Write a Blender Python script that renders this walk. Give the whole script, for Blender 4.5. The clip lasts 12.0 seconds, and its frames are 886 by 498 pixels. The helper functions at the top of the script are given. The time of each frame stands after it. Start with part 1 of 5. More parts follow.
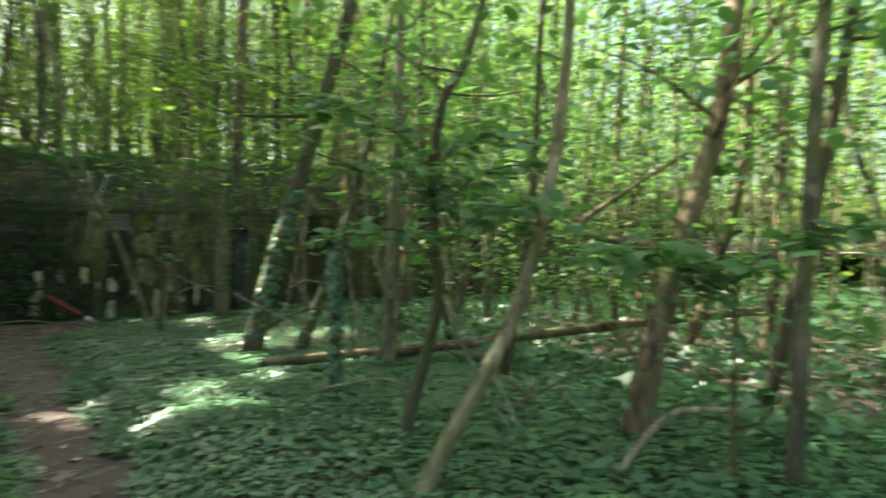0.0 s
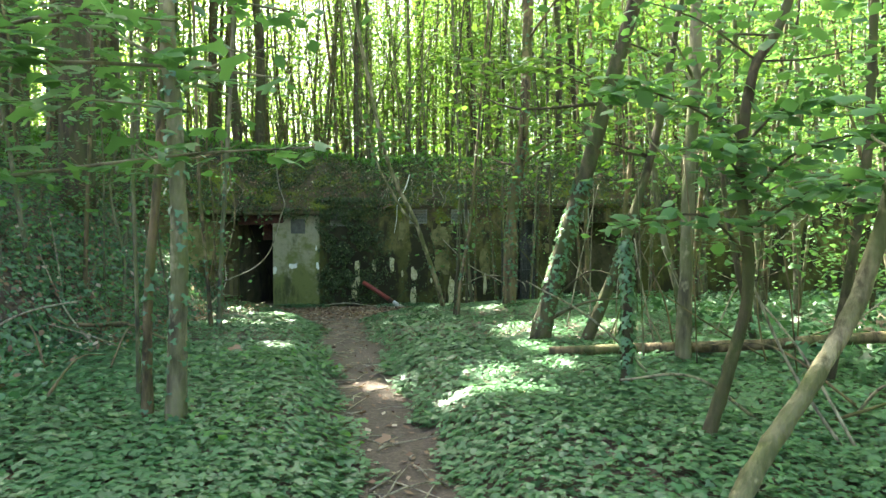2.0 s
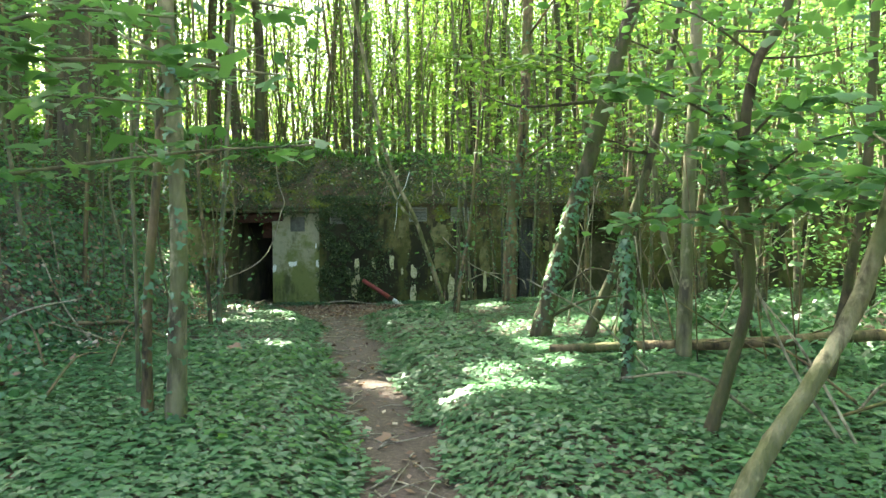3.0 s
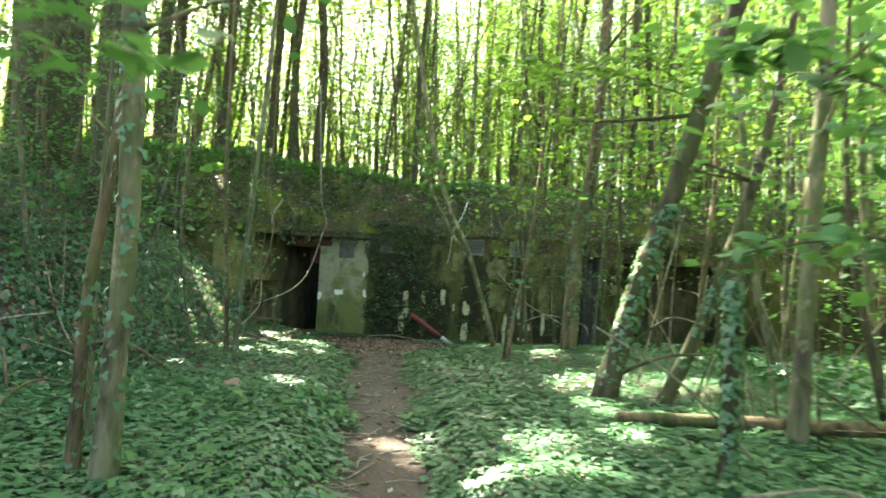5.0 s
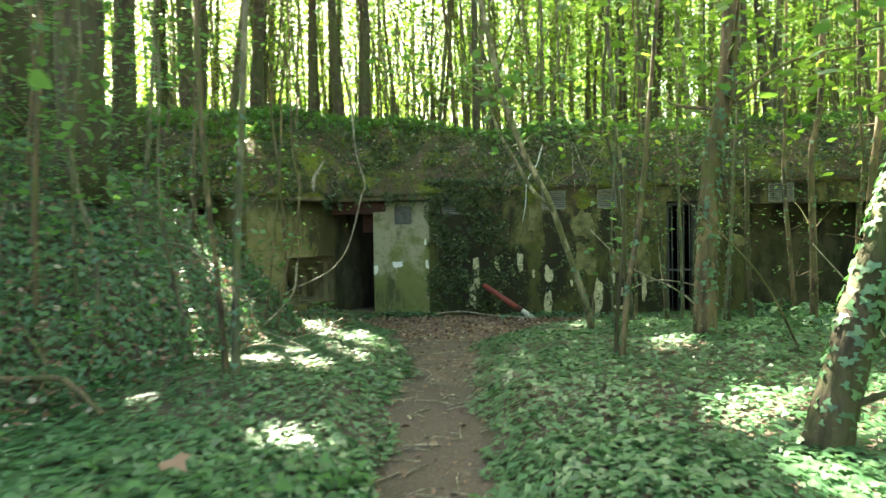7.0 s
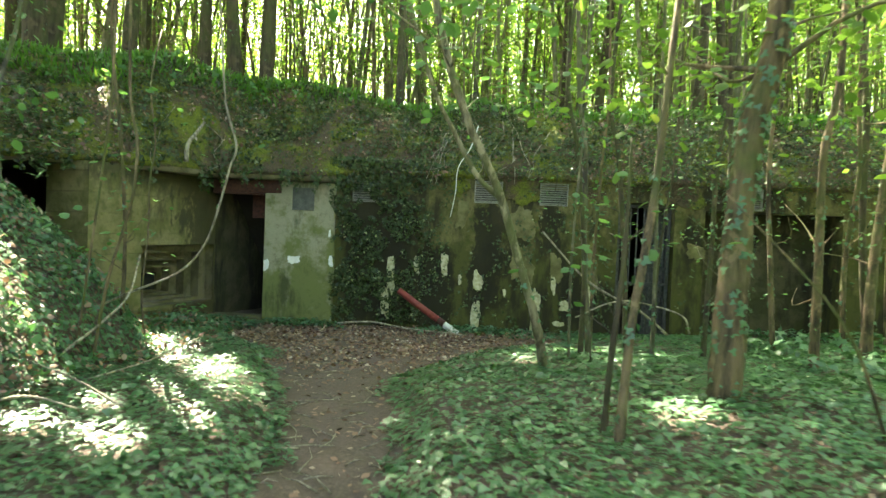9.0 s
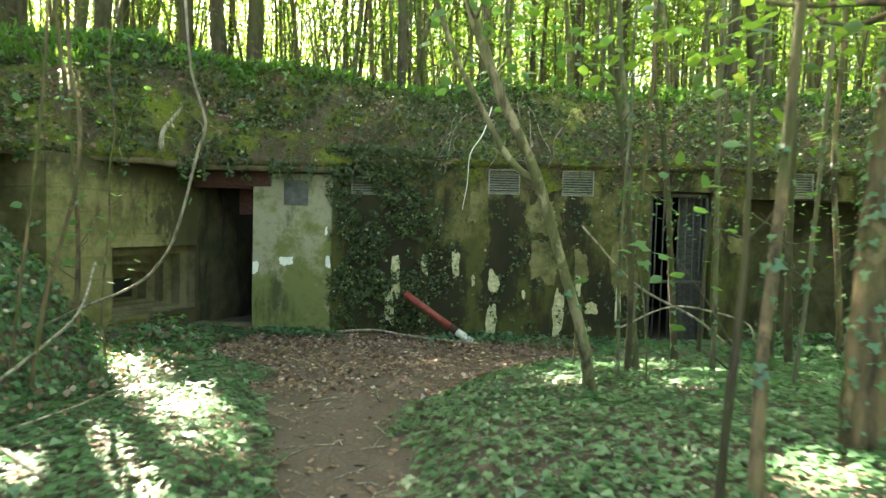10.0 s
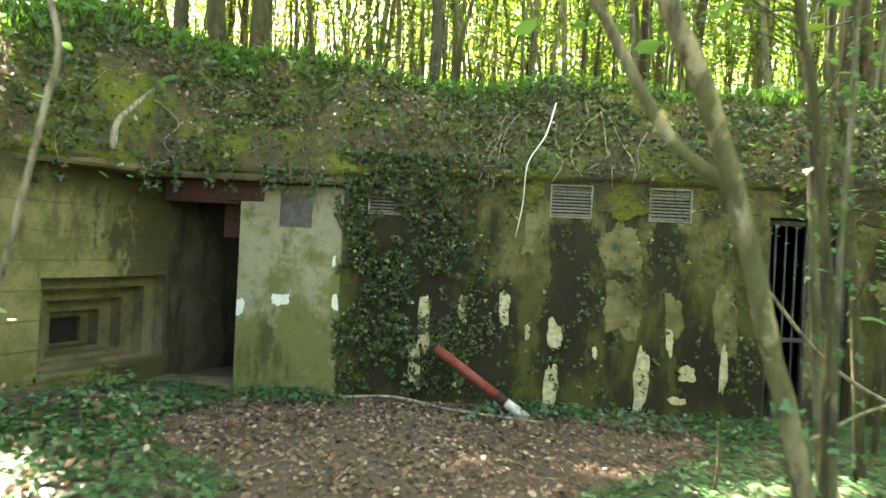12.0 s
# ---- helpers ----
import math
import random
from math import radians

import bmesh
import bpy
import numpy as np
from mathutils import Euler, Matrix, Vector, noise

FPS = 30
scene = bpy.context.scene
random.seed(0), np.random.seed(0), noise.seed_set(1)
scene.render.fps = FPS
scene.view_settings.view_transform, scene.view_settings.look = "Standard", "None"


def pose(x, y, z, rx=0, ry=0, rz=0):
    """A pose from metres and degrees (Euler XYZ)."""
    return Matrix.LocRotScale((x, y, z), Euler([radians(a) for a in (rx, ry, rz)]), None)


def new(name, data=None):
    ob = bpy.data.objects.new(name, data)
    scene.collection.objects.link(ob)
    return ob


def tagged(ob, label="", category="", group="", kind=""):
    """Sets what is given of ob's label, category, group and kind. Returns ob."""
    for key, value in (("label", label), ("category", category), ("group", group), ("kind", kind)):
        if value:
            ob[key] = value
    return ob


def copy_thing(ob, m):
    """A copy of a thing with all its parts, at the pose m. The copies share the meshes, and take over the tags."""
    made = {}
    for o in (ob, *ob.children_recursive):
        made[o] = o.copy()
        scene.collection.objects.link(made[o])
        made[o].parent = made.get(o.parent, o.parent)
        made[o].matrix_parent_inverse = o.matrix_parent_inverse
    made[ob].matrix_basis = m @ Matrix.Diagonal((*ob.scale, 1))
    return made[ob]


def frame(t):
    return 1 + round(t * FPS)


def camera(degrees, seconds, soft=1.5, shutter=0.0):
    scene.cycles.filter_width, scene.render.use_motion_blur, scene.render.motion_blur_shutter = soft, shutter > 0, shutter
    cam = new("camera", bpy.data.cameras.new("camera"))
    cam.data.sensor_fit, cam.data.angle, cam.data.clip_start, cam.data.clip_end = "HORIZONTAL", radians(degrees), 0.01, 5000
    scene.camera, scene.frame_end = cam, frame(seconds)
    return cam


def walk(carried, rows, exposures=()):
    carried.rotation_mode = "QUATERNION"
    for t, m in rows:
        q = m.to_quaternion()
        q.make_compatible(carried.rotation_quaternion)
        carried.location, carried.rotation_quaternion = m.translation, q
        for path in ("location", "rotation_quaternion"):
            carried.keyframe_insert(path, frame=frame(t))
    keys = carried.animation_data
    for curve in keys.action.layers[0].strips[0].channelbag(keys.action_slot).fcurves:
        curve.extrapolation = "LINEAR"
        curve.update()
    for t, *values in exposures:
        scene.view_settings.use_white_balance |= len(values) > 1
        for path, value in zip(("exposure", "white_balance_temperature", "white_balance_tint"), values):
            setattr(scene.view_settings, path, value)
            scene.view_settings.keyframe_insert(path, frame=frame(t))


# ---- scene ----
cam = camera(68.1, 12.0, shutter=0.6)
METRES, EYE, TILT, LEAN, TURN = 9.3, 1.3, 0.0, 0.0, -26.0
ROWS = [
    (0.0, 0.0, 0.0, 0.0, 0.0, 0.0, -0.0),
    (0.5, -0.0053, 0.0022, -0.0008, 11.38, -0.02, 0.34),
    (1.0, -0.009, 0.0037, -0.0015, 18.93, -0.13, 0.5),
    (1.5, -0.0102, 0.0039, -0.0024, 23.15, -0.36, 0.38),
    (2.0, -0.0102, 0.0041, -0.0027, 23.99, -0.6, 0.33),
    (2.5, -0.0102, 0.0042, -0.0029, 23.84, -0.81, 0.49),
    (4.5, -0.0408, 0.0593, -0.0011, 26.61, 0.02, -1.99),
    (5.0, -0.0486, 0.1193, -0.0097, 29.31, 2.38, -3.18),
    (5.5, -0.0838, 0.1771, -0.0135, 33.41, 0.5, -2.5),
    (6.0, -0.1115, 0.2345, -0.0097, 34.31, 0.57, -0.04),
    (6.5, -0.1376, 0.2881, -0.0003, 36.04, 0.61, -1.22),
    (7.0, -0.1759, 0.3349, 0.0008, 35.64, -1.35, 1.0),
    (7.5, -0.1992, 0.3945, 0.0027, 32.13, 0.09, 0.25),
    (9.5, -0.3495, 0.5822, 0.0051, 27.91, -2.46, -2.17),
    (10.0, -0.3849, 0.6327, 0.0043, 27.91, -2.48, -1.5),
    (10.5, -0.4184, 0.6828, 0.0079, 28.45, -2.59, -4.13),
    (11.0, -0.4554, 0.7303, 0.0096, 28.59, -1.76, -3.32),
    (11.5, -0.4877, 0.7838, 0.0084, 29.63, -1.26, -3.26),
    (12.0, -0.5231, 0.8321, 0.0056, 29.65, -0.11, -2.77),
]
walk_rows = [(t, pose(0, 0, EYE, TILT, LEAN, TURN) @ pose(METRES * x, METRES * y, METRES * z, 90 + pitch, roll, yaw)) for t, x, y, z, yaw, pitch, roll in ROWS]
walk(cam, walk_rows, exposures=[(0.0, 3.25, 7200, 0), (0.5, 3.65, 7200, 0), (1.0, 3.95, 7150, -1), (2.5, 4.25, 7200, -2), (5.0, 4.3, 7600, -4), (7.5, 4.5, 8100, -5), (10.5, 4.88, 8400, 2), (12.0, 5.2, 8800, 7)])

# ---- light ----
SUN_EL, SUN_AZ = 47.0, 128.0          # degrees; azimuth counted from +x towards +y: the sun stands behind the bunker to the left
SUN_DIR = Vector((math.cos(radians(SUN_EL)) * math.cos(radians(SUN_AZ)), math.cos(radians(SUN_EL)) * math.sin(radians(SUN_AZ)), math.sin(radians(SUN_EL))))
world = bpy.data.worlds.new("sky")
scene.world = world
world.use_nodes = True
_sky = world.node_tree.nodes.new("ShaderNodeTexSky")
_sky.sky_type, _sky.sun_disc = "NISHITA", False
_sky.sun_elevation, _sky.sun_rotation = radians(SUN_EL), radians(90 - SUN_AZ)
_sky.dust_density, _sky.air_density = 4.0, 1.0
world.node_tree.nodes["Background"].inputs["Strength"].default_value = 0.05
world.node_tree.links.new(_sky.outputs[0], world.node_tree.nodes["Background"].inputs["Color"])
_sun = bpy.data.lights.new("sun", "SUN")
_sun.energy, _sun.angle, _sun.color = 5.0, radians(0.6), (1.0, 0.965, 0.9)
sun_lamp = new("sun", _sun)
sun_lamp.rotation_euler = SUN_DIR.to_track_quat("Z", "Y").to_euler()


# ---- materials ----
def material(name):
    m = bpy.data.materials.new(name)
    m.use_nodes = True
    return m, m.node_tree.nodes, m.node_tree.links, m.node_tree.nodes["Principled BSDF"]


def ramp(nodes, links, source, stops):
    r = nodes.new("ShaderNodeValToRGB")
    while len(r.color_ramp.elements) < len(stops):
        r.color_ramp.elements.new(0.5)
    for e, (p, c) in zip(r.color_ramp.elements, stops):
        e.position, e.color = p, (*c, 1) if len(c) == 3 else c
    links.new(source, r.inputs[0])
    return r.outputs[0]


def noise_tex(nodes, links, scale, detail=5.0, rough=0.6, stretch=(1, 1, 1), space="Object"):
    co, mp, nt = nodes.new("ShaderNodeTexCoord"), nodes.new("ShaderNodeMapping"), nodes.new("ShaderNodeTexNoise")
    mp.inputs["Scale"].default_value = stretch
    links.new(co.outputs[space], mp.inputs[0])
    links.new(mp.outputs[0], nt.inputs["Vector"])
    nt.inputs["Scale"].default_value, nt.inputs["Detail"].default_value, nt.inputs["Roughness"].default_value = scale, detail, rough
    return nt.outputs["Fac"]


def mixed(nodes, links, fac, a, b, kind="MIX"):
    m = nodes.new("ShaderNodeMix")
    m.data_type, m.blend_type = "RGBA", kind
    for sock, v in ((m.inputs["Factor"], fac), (m.inputs[6], a), (m.inputs[7], b)):
        if hasattr(v, "is_output"):
            links.new(v, sock)
        elif isinstance(v, (int, float)):
            sock.default_value = v
        else:
            sock.default_value = (*v, 1)
    return m.outputs[2]


def bumped(nodes, links, bsdf, height, strength=0.4, distance=0.02):
    b = nodes.new("ShaderNodeBump")
    b.inputs["Strength"].default_value, b.inputs["Distance"].default_value = strength, distance
    links.new(height, b.inputs["Height"])
    links.new(b.outputs[0], bsdf.inputs["Normal"])


def leaf_material(name, dark, light, yellow, rough=0.45, through_light=0.45, specular=0.4, pale_share=0.05):
    m, n, l, b = material(name)
    geo = n.new("ShaderNodeNewGeometry")
    base = ramp(n, l, geo.outputs["Random Per Island"], [(0.0, dark), (0.6, light), (1.0 - pale_share, light), (1.0, yellow)])
    big = noise_tex(n, l, 0.7, 2.0)
    base = mixed(n, l, ramp(n, l, big, [(0.35, (0, 0, 0)), (0.7, (0.45, 0.45, 0.45))]), base, light)
    l.new(base, b.inputs["Base Color"])
    b.inputs["Roughness"].default_value, b.inputs["Specular IOR Level"].default_value = rough, specular
    tr, mx = n.new("ShaderNodeBsdfTranslucent"), n.new("ShaderNodeMixShader")
    glow = mixed(n, l, 1.0, base, (1.3, 1.25, 0.75), "MULTIPLY")
    l.new(glow, tr.inputs["Color"])
    mx.inputs[0].default_value = through_light
    l.new(b.outputs[0], mx.inputs[1])
    l.new(tr.outputs[0], mx.inputs[2])
    l.new(mx.outputs[0], n["Material Output"].inputs["Surface"])
    return m


def bark_material(name, dark, light, moss, moss_amount=0.5, scale=14.0):
    m, n, l, b = material(name)
    grain = noise_tex(n, l, scale, 6.0, 0.65, (1, 1, 0.22))
    blot = noise_tex(n, l, 2.2, 4.0)
    base = ramp(n, l, grain, [(0.38, dark), (0.58, light)])
    lo = 0.62 - 0.3 * moss_amount
    green = ramp(n, l, blot, [(lo, (0, 0, 0)), (lo + 0.16, (0.8, 0.8, 0.8))])
    base = mixed(n, l, green, base, moss)
    spot = noise_tex(n, l, 8.0, 4.0, 0.6, (1, 1, 0.6))
    base = mixed(n, l, ramp(n, l, spot, [(0.56, (0, 0, 0)), (0.64, (0.65, 0.65, 0.65))]), base, tuple(min(0.6, 1.6 * c) for c in light))
    l.new(base, b.inputs["Base Color"])
    b.inputs["Roughness"].default_value = 0.9
    bumped(n, l, b, grain, 0.9, 0.03)
    return m


IVY = leaf_material("ivy_leaf", (0.03, 0.088, 0.038), (0.062, 0.165, 0.068), (0.12, 0.22, 0.085), 0.44, 0.25, 0.9, 0.06)
# ivy coloured darker for the shaded bunker; its few pale leaves stand for glints
IVY_SHADED = leaf_material("shaded_ivy_leaf", (0.012, 0.027, 0.007), (0.048, 0.08, 0.022), (0.34, 0.37, 0.2), 0.3, 0.2, 0.4, 0.09)
FRESH = leaf_material("fresh_leaf", (0.055, 0.135, 0.05), (0.115, 0.24, 0.088), (0.16, 0.27, 0.1), 0.45, 0.48)
CANOPY = leaf_material("canopy_leaf", (0.06, 0.135, 0.03), (0.13, 0.23, 0.055), (0.24, 0.3, 0.085), 0.5, 0.6)
GRASS = leaf_material("grass_blade", (0.04, 0.12, 0.02), (0.1, 0.24, 0.04), (0.2, 0.24, 0.06), 0.5, 0.4)
MOSS_TUFT = leaf_material("moss_tuft", (0.04, 0.055, 0.008), (0.12, 0.15, 0.018), (0.2, 0.23, 0.04), 0.8, 0.3, 0.1)
DRY = leaf_material("dry_leaf", (0.07, 0.04, 0.03), (0.27, 0.168, 0.128), (0.58, 0.5, 0.42), 0.7, 0.15, 0.2, 0.2)
BARK = bark_material("bark_grey_green", (0.04, 0.036, 0.026), (0.17, 0.15, 0.1), (0.075, 0.1, 0.025), 0.6, 11.0)
BARK_DARK = bark_material("bark_dark", (0.028, 0.021, 0.013), (0.08, 0.062, 0.037), (0.06, 0.075, 0.02), 0.6, 11.0)
BARK_PALE = bark_material("bark_pale", (0.075, 0.062, 0.036), (0.29, 0.245, 0.155), (0.1, 0.11, 0.038), 0.75, 16.0)
BARK_LICHEN = bark_material("bark_lichen", (0.06, 0.05, 0.034), (0.2, 0.175, 0.115), (0.085, 0.105, 0.032), 0.6, 9.0)
BARK_BROWN = bark_material("bark_brown", (0.035, 0.026, 0.016), (0.17, 0.12, 0.068), (0.08, 0.1, 0.025), 0.5, 11.0)
DEADWOOD = bark_material("dead_wood", (0.12, 0.1, 0.075), (0.36, 0.31, 0.24), (0.12, 0.11, 0.06), 0.25, 26.0)


def soil_material():
    m, n, l, b = material("forest_soil")
    fine, mid, big = noise_tex(n, l, 38.0, 8.0, 0.7), noise_tex(n, l, 7.0, 5.0), noise_tex(n, l, 0.8, 3.0)
    base = ramp(n, l, fine, [(0.3, (0.055, 0.038, 0.031)), (0.55, (0.122, 0.086, 0.069)), (0.75, (0.26, 0.195, 0.16))])
    base = mixed(n, l, ramp(n, l, mid, [(0.45, (0, 0, 0)), (0.65, (0.6, 0.6, 0.6))]), base, (0.11, 0.076, 0.06))
    base = mixed(n, l, ramp(n, l, big, [(0.5, (0, 0, 0)), (0.7, (0.4, 0.4, 0.4))]), base, (0.05, 0.045, 0.025))
    l.new(base, b.inputs["Base Color"])
    b.inputs["Roughness"].default_value = 0.95
    bumped(n, l, b, fine, 0.7, 0.03)
    return m


def moss_material():
    m, n, l, b = material("mossy_earth")
    fine, mid, big = noise_tex(n, l, 45.0, 6.0, 0.7), noise_tex(n, l, 1.7, 8.0, 0.68), noise_tex(n, l, 6.0, 4.0)
    earth = ramp(n, l, fine, [(0.3, (0.03, 0.021, 0.013)), (0.6, (0.12, 0.085, 0.052))])
    moss = ramp(n, l, fine, [(0.3, (0.055, 0.07, 0.008)), (0.65, (0.19, 0.215, 0.022))])
    base = mixed(n, l, ramp(n, l, mid, [(0.47, (0, 0, 0)), (0.57, (1, 1, 1))]), earth, moss)
    base = mixed(n, l, ramp(n, l, big, [(0.5, (0, 0, 0)), (0.68, (0.6, 0.6, 0.6))]), base, (0.028, 0.03, 0.01))
    l.new(base, b.inputs["Base Color"])
    b.inputs["Roughness"].default_value = 0.95
    bumped(n, l, b, fine, 0.8, 0.04)
    return m


def math_node(n, l, op, a, b=None):
    m = n.new("ShaderNodeMath")
    m.operation = op
    for sock, v in zip(m.inputs, (a, b)):
        if v is None:
            continue
        if hasattr(v, "is_output"):
            l.new(v, sock)
        else:
            sock.default_value = v
    return m.outputs[0]


def concrete_material(name, pale, green, dark, green_at=0.45, dark_at=0.6, boards=False, drips=(), algae=None):
    m, n, l, b = material(name)
    fine, mid = noise_tex(n, l, 60.0, 6.0, 0.7), noise_tex(n, l, 3.0, 6.0, 0.65)
    streak = noise_tex(n, l, 2.6, 6.0, 0.65, (1, 1, 0.35))
    base = ramp(n, l, fine, [(0.3, tuple(0.75 * c for c in pale)), (0.7, pale)])
    growth = mid
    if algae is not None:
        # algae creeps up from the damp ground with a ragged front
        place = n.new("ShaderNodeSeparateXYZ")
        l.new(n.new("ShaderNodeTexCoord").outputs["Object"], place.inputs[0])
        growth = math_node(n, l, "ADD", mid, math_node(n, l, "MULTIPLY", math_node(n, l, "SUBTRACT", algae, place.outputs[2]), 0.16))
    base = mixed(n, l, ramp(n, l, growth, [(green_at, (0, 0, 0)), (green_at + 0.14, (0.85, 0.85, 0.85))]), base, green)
    base = mixed(n, l, ramp(n, l, streak, [(dark_at, (0, 0, 0)), (dark_at + 0.12, (0.93, 0.93, 0.93))]), base, dark)
    grit = noise_tex(n, l, 9.0, 9.0, 0.72)
    base = mixed(n, l, ramp(n, l, grit, [(0.52, (0, 0, 0)), (0.66, (0.4, 0.4, 0.4))]), base, tuple(0.5 * (p + q) * 0.5 for p, q in zip(green, dark)))
    relief = fine
    co, sep = n.new("ShaderNodeTexCoord"), n.new("ShaderNodeSeparateXYZ")
    l.new(co.outputs["Object"], sep.inputs[0])
    if boards:
        # lines left by the shuttering boards
        wob = math_node(n, l, "MULTIPLY", noise_tex(n, l, 1.5, 2.0), 0.06)
        f = math_node(n, l, "FRACT", math_node(n, l, "DIVIDE", math_node(n, l, "ADD", sep.outputs[2], wob), 0.27))
        line = ramp(n, l, f, [(0.0, (1, 1, 1)), (0.03, (1, 1, 1)), (0.07, (0, 0, 0)), (1.0, (0, 0, 0))])
        faint = math_node(n, l, "MULTIPLY", line, ramp(n, l, noise_tex(n, l, 2.0, 3.0), [(0.35, (0, 0, 0)), (0.65, (0.7, 0.7, 0.7))]))
        base = mixed(n, l, faint, base, tuple(0.4 * c for c in pale))
        relief = math_node(n, l, "SUBTRACT", fine, line)
    for xc, half, top, foot in drips:
        # dark run-off stain with ragged edges
        rag = math_node(n, l, "MULTIPLY", math_node(n, l, "SUBTRACT", noise_tex(n, l, 7.0, 6.0, 0.7, (1, 1, 0.5)), 0.5), 0.9)
        away = math_node(n, l, "ADD", math_node(n, l, "ABSOLUTE", math_node(n, l, "SUBTRACT", sep.outputs[0], xc)), rag)
        side = ramp(n, l, math_node(n, l, "DIVIDE", away, half), [(0.7, (0.9, 0.9, 0.9)), (1.05, (0, 0, 0))])
        up = ramp(n, l, math_node(n, l, "ADD", math_node(n, l, "SUBTRACT", top, sep.outputs[2]), rag), [(0.0, (0, 0, 0)), (0.06, (1, 1, 1))])
        down = ramp(n, l, math_node(n, l, "ADD", math_node(n, l, "SUBTRACT", sep.outputs[2], foot), rag), [(0.0, (0, 0, 0)), (0.25, (1, 1, 1))])
        base = mixed(n, l, math_node(n, l, "MULTIPLY", math_node(n, l, "MULTIPLY", side, up), down), base, tuple(0.9 * c for c in dark))
    l.new(base, b.inputs["Base Color"])
    b.inputs["Roughness"].default_value = 0.92
    bumped(n, l, b, relief, 0.5, 0.01)
    return m


def plain_material(name, a, c, scale=20.0, rough=0.7, metal=0.0, bump=0.3):
    m, n, l, b = material(name)
    f = noise_tex(n, l, scale, 6.0, 0.65)
    l.new(ramp(n, l, f, [(0.35, a), (0.65, c)]), b.inputs["Base Color"])
    b.inputs["Roughness"].default_value, b.inputs["Metallic"].default_value = rough, metal
    bumped(n, l, b, f, bump, 0.006)
    return m


SOIL, MOSS = soil_material(), moss_material()
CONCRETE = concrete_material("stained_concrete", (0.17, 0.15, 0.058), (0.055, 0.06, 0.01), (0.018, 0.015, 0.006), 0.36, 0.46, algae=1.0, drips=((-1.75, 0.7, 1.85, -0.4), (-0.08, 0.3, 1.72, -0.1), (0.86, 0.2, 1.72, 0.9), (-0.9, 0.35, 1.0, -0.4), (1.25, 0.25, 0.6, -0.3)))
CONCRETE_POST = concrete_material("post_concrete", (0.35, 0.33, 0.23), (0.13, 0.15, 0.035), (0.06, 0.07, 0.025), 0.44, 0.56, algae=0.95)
CONCRETE_YELLOW = concrete_material("ochre_concrete", (0.27, 0.23, 0.1), (0.12, 0.118, 0.035), (0.055, 0.05, 0.02), 0.44, 0.56, boards=True, drips=((-4.5, 0.24, 2.1, -0.6), (-4.9, 0.5, 2.1, 1.6)))
CONCRETE_GREY = concrete_material("inner_concrete", (0.19, 0.16, 0.09), (0.085, 0.078, 0.03), (0.035, 0.028, 0.014), 0.46, 0.58)
# stained concrete, its colours lowered for the shade of passage and recess
CONCRETE_DIMMED = concrete_material("shade_dimmed_concrete", (0.1, 0.088, 0.05), (0.04, 0.042, 0.014), (0.016, 0.014, 0.008), 0.44, 0.5)
# near-black: the shade deep inside the bunker is put into the colour
CONCRETE_GLOOM = concrete_material("shade_black_concrete", (0.03, 0.026, 0.02), (0.018, 0.016, 0.01), (0.008, 0.007, 0.005), 0.5, 0.6)
PLASTER = plain_material("flaking_plaster", (0.32, 0.29, 0.15), (0.62, 0.58, 0.4), 18.0, 0.9)
OLD_RENDER = plain_material("old_render", (0.09, 0.085, 0.03), (0.21, 0.19, 0.09), 6.0, 0.95)
CHIP = plain_material("bare_white_chip", (0.7, 0.7, 0.66), (0.85, 0.85, 0.82), 30.0, 0.9)
VENT = plain_material("grey_vent_metal", (0.16, 0.16, 0.135), (0.33, 0.33, 0.28), 40.0, 0.6, 0.3)
# sheet colour that stands for shade in the loophole and between vent slats
SHADE_BLACK = plain_material("shade_black_sheet", (0.01, 0.01, 0.01), (0.02, 0.02, 0.018), 10.0, 0.9)
PLATE = plain_material("dull_grey_plate", (0.06, 0.064, 0.058), (0.12, 0.125, 0.112), 14.0, 0.6, 0.2)
RUST = plain_material("rusted_steel", (0.03, 0.011, 0.008), (0.085, 0.03, 0.019), 25.0, 0.85)
IRON = plain_material("grey_iron_bar", (0.035, 0.036, 0.036), (0.1, 0.1, 0.095), 30.0, 0.7, 0.2)
RED = plain_material("red_paint", (0.15, 0.028, 0.022), (0.29, 0.055, 0.044), 16.0, 0.6)
WHITE_PAINT = plain_material("dirty_white_paint", (0.35, 0.34, 0.31), (0.75, 0.73, 0.7), 22.0, 0.6)


# ---- builders ----
rng = np.random.default_rng(7)


def mesh_of(name, verts, faces, mat, smooth=False):
    """A mesh from arrays: faces is an (n, k) array or a list of tuples."""
    me = bpy.data.meshes.new(name)
    me.from_pydata(np.asarray(verts).tolist(), [], np.asarray(faces).tolist() if isinstance(faces, np.ndarray) else faces)
    me.materials.append(mat)
    if smooth:
        me.polygons.foreach_set("use_smooth", [True] * len(me.polygons))
    me.update()
    return me


def fast_mesh(name, verts, tris, mat, smooth=False):
    me = bpy.data.meshes.new(name)
    verts, tris = np.ascontiguousarray(verts, np.float32), np.ascontiguousarray(tris, np.int32)
    k = tris.shape[1]
    me.vertices.add(len(verts))
    me.vertices.foreach_set("co", verts.ravel())
    me.loops.add(tris.size)
    me.loops.foreach_set("vertex_index", tris.ravel())
    me.polygons.add(len(tris))
    me.polygons.foreach_set("loop_start", np.arange(0, tris.size, k, dtype=np.int32))
    if smooth:
        me.polygons.foreach_set("use_smooth", np.ones(len(tris), bool))
    me.update(calc_edges=True)
    me.materials.append(mat)
    return me


def child(name, me, parent, label=""):
    ob = new(name, me)
    ob.parent = parent
    return tagged(ob, label) if label else ob


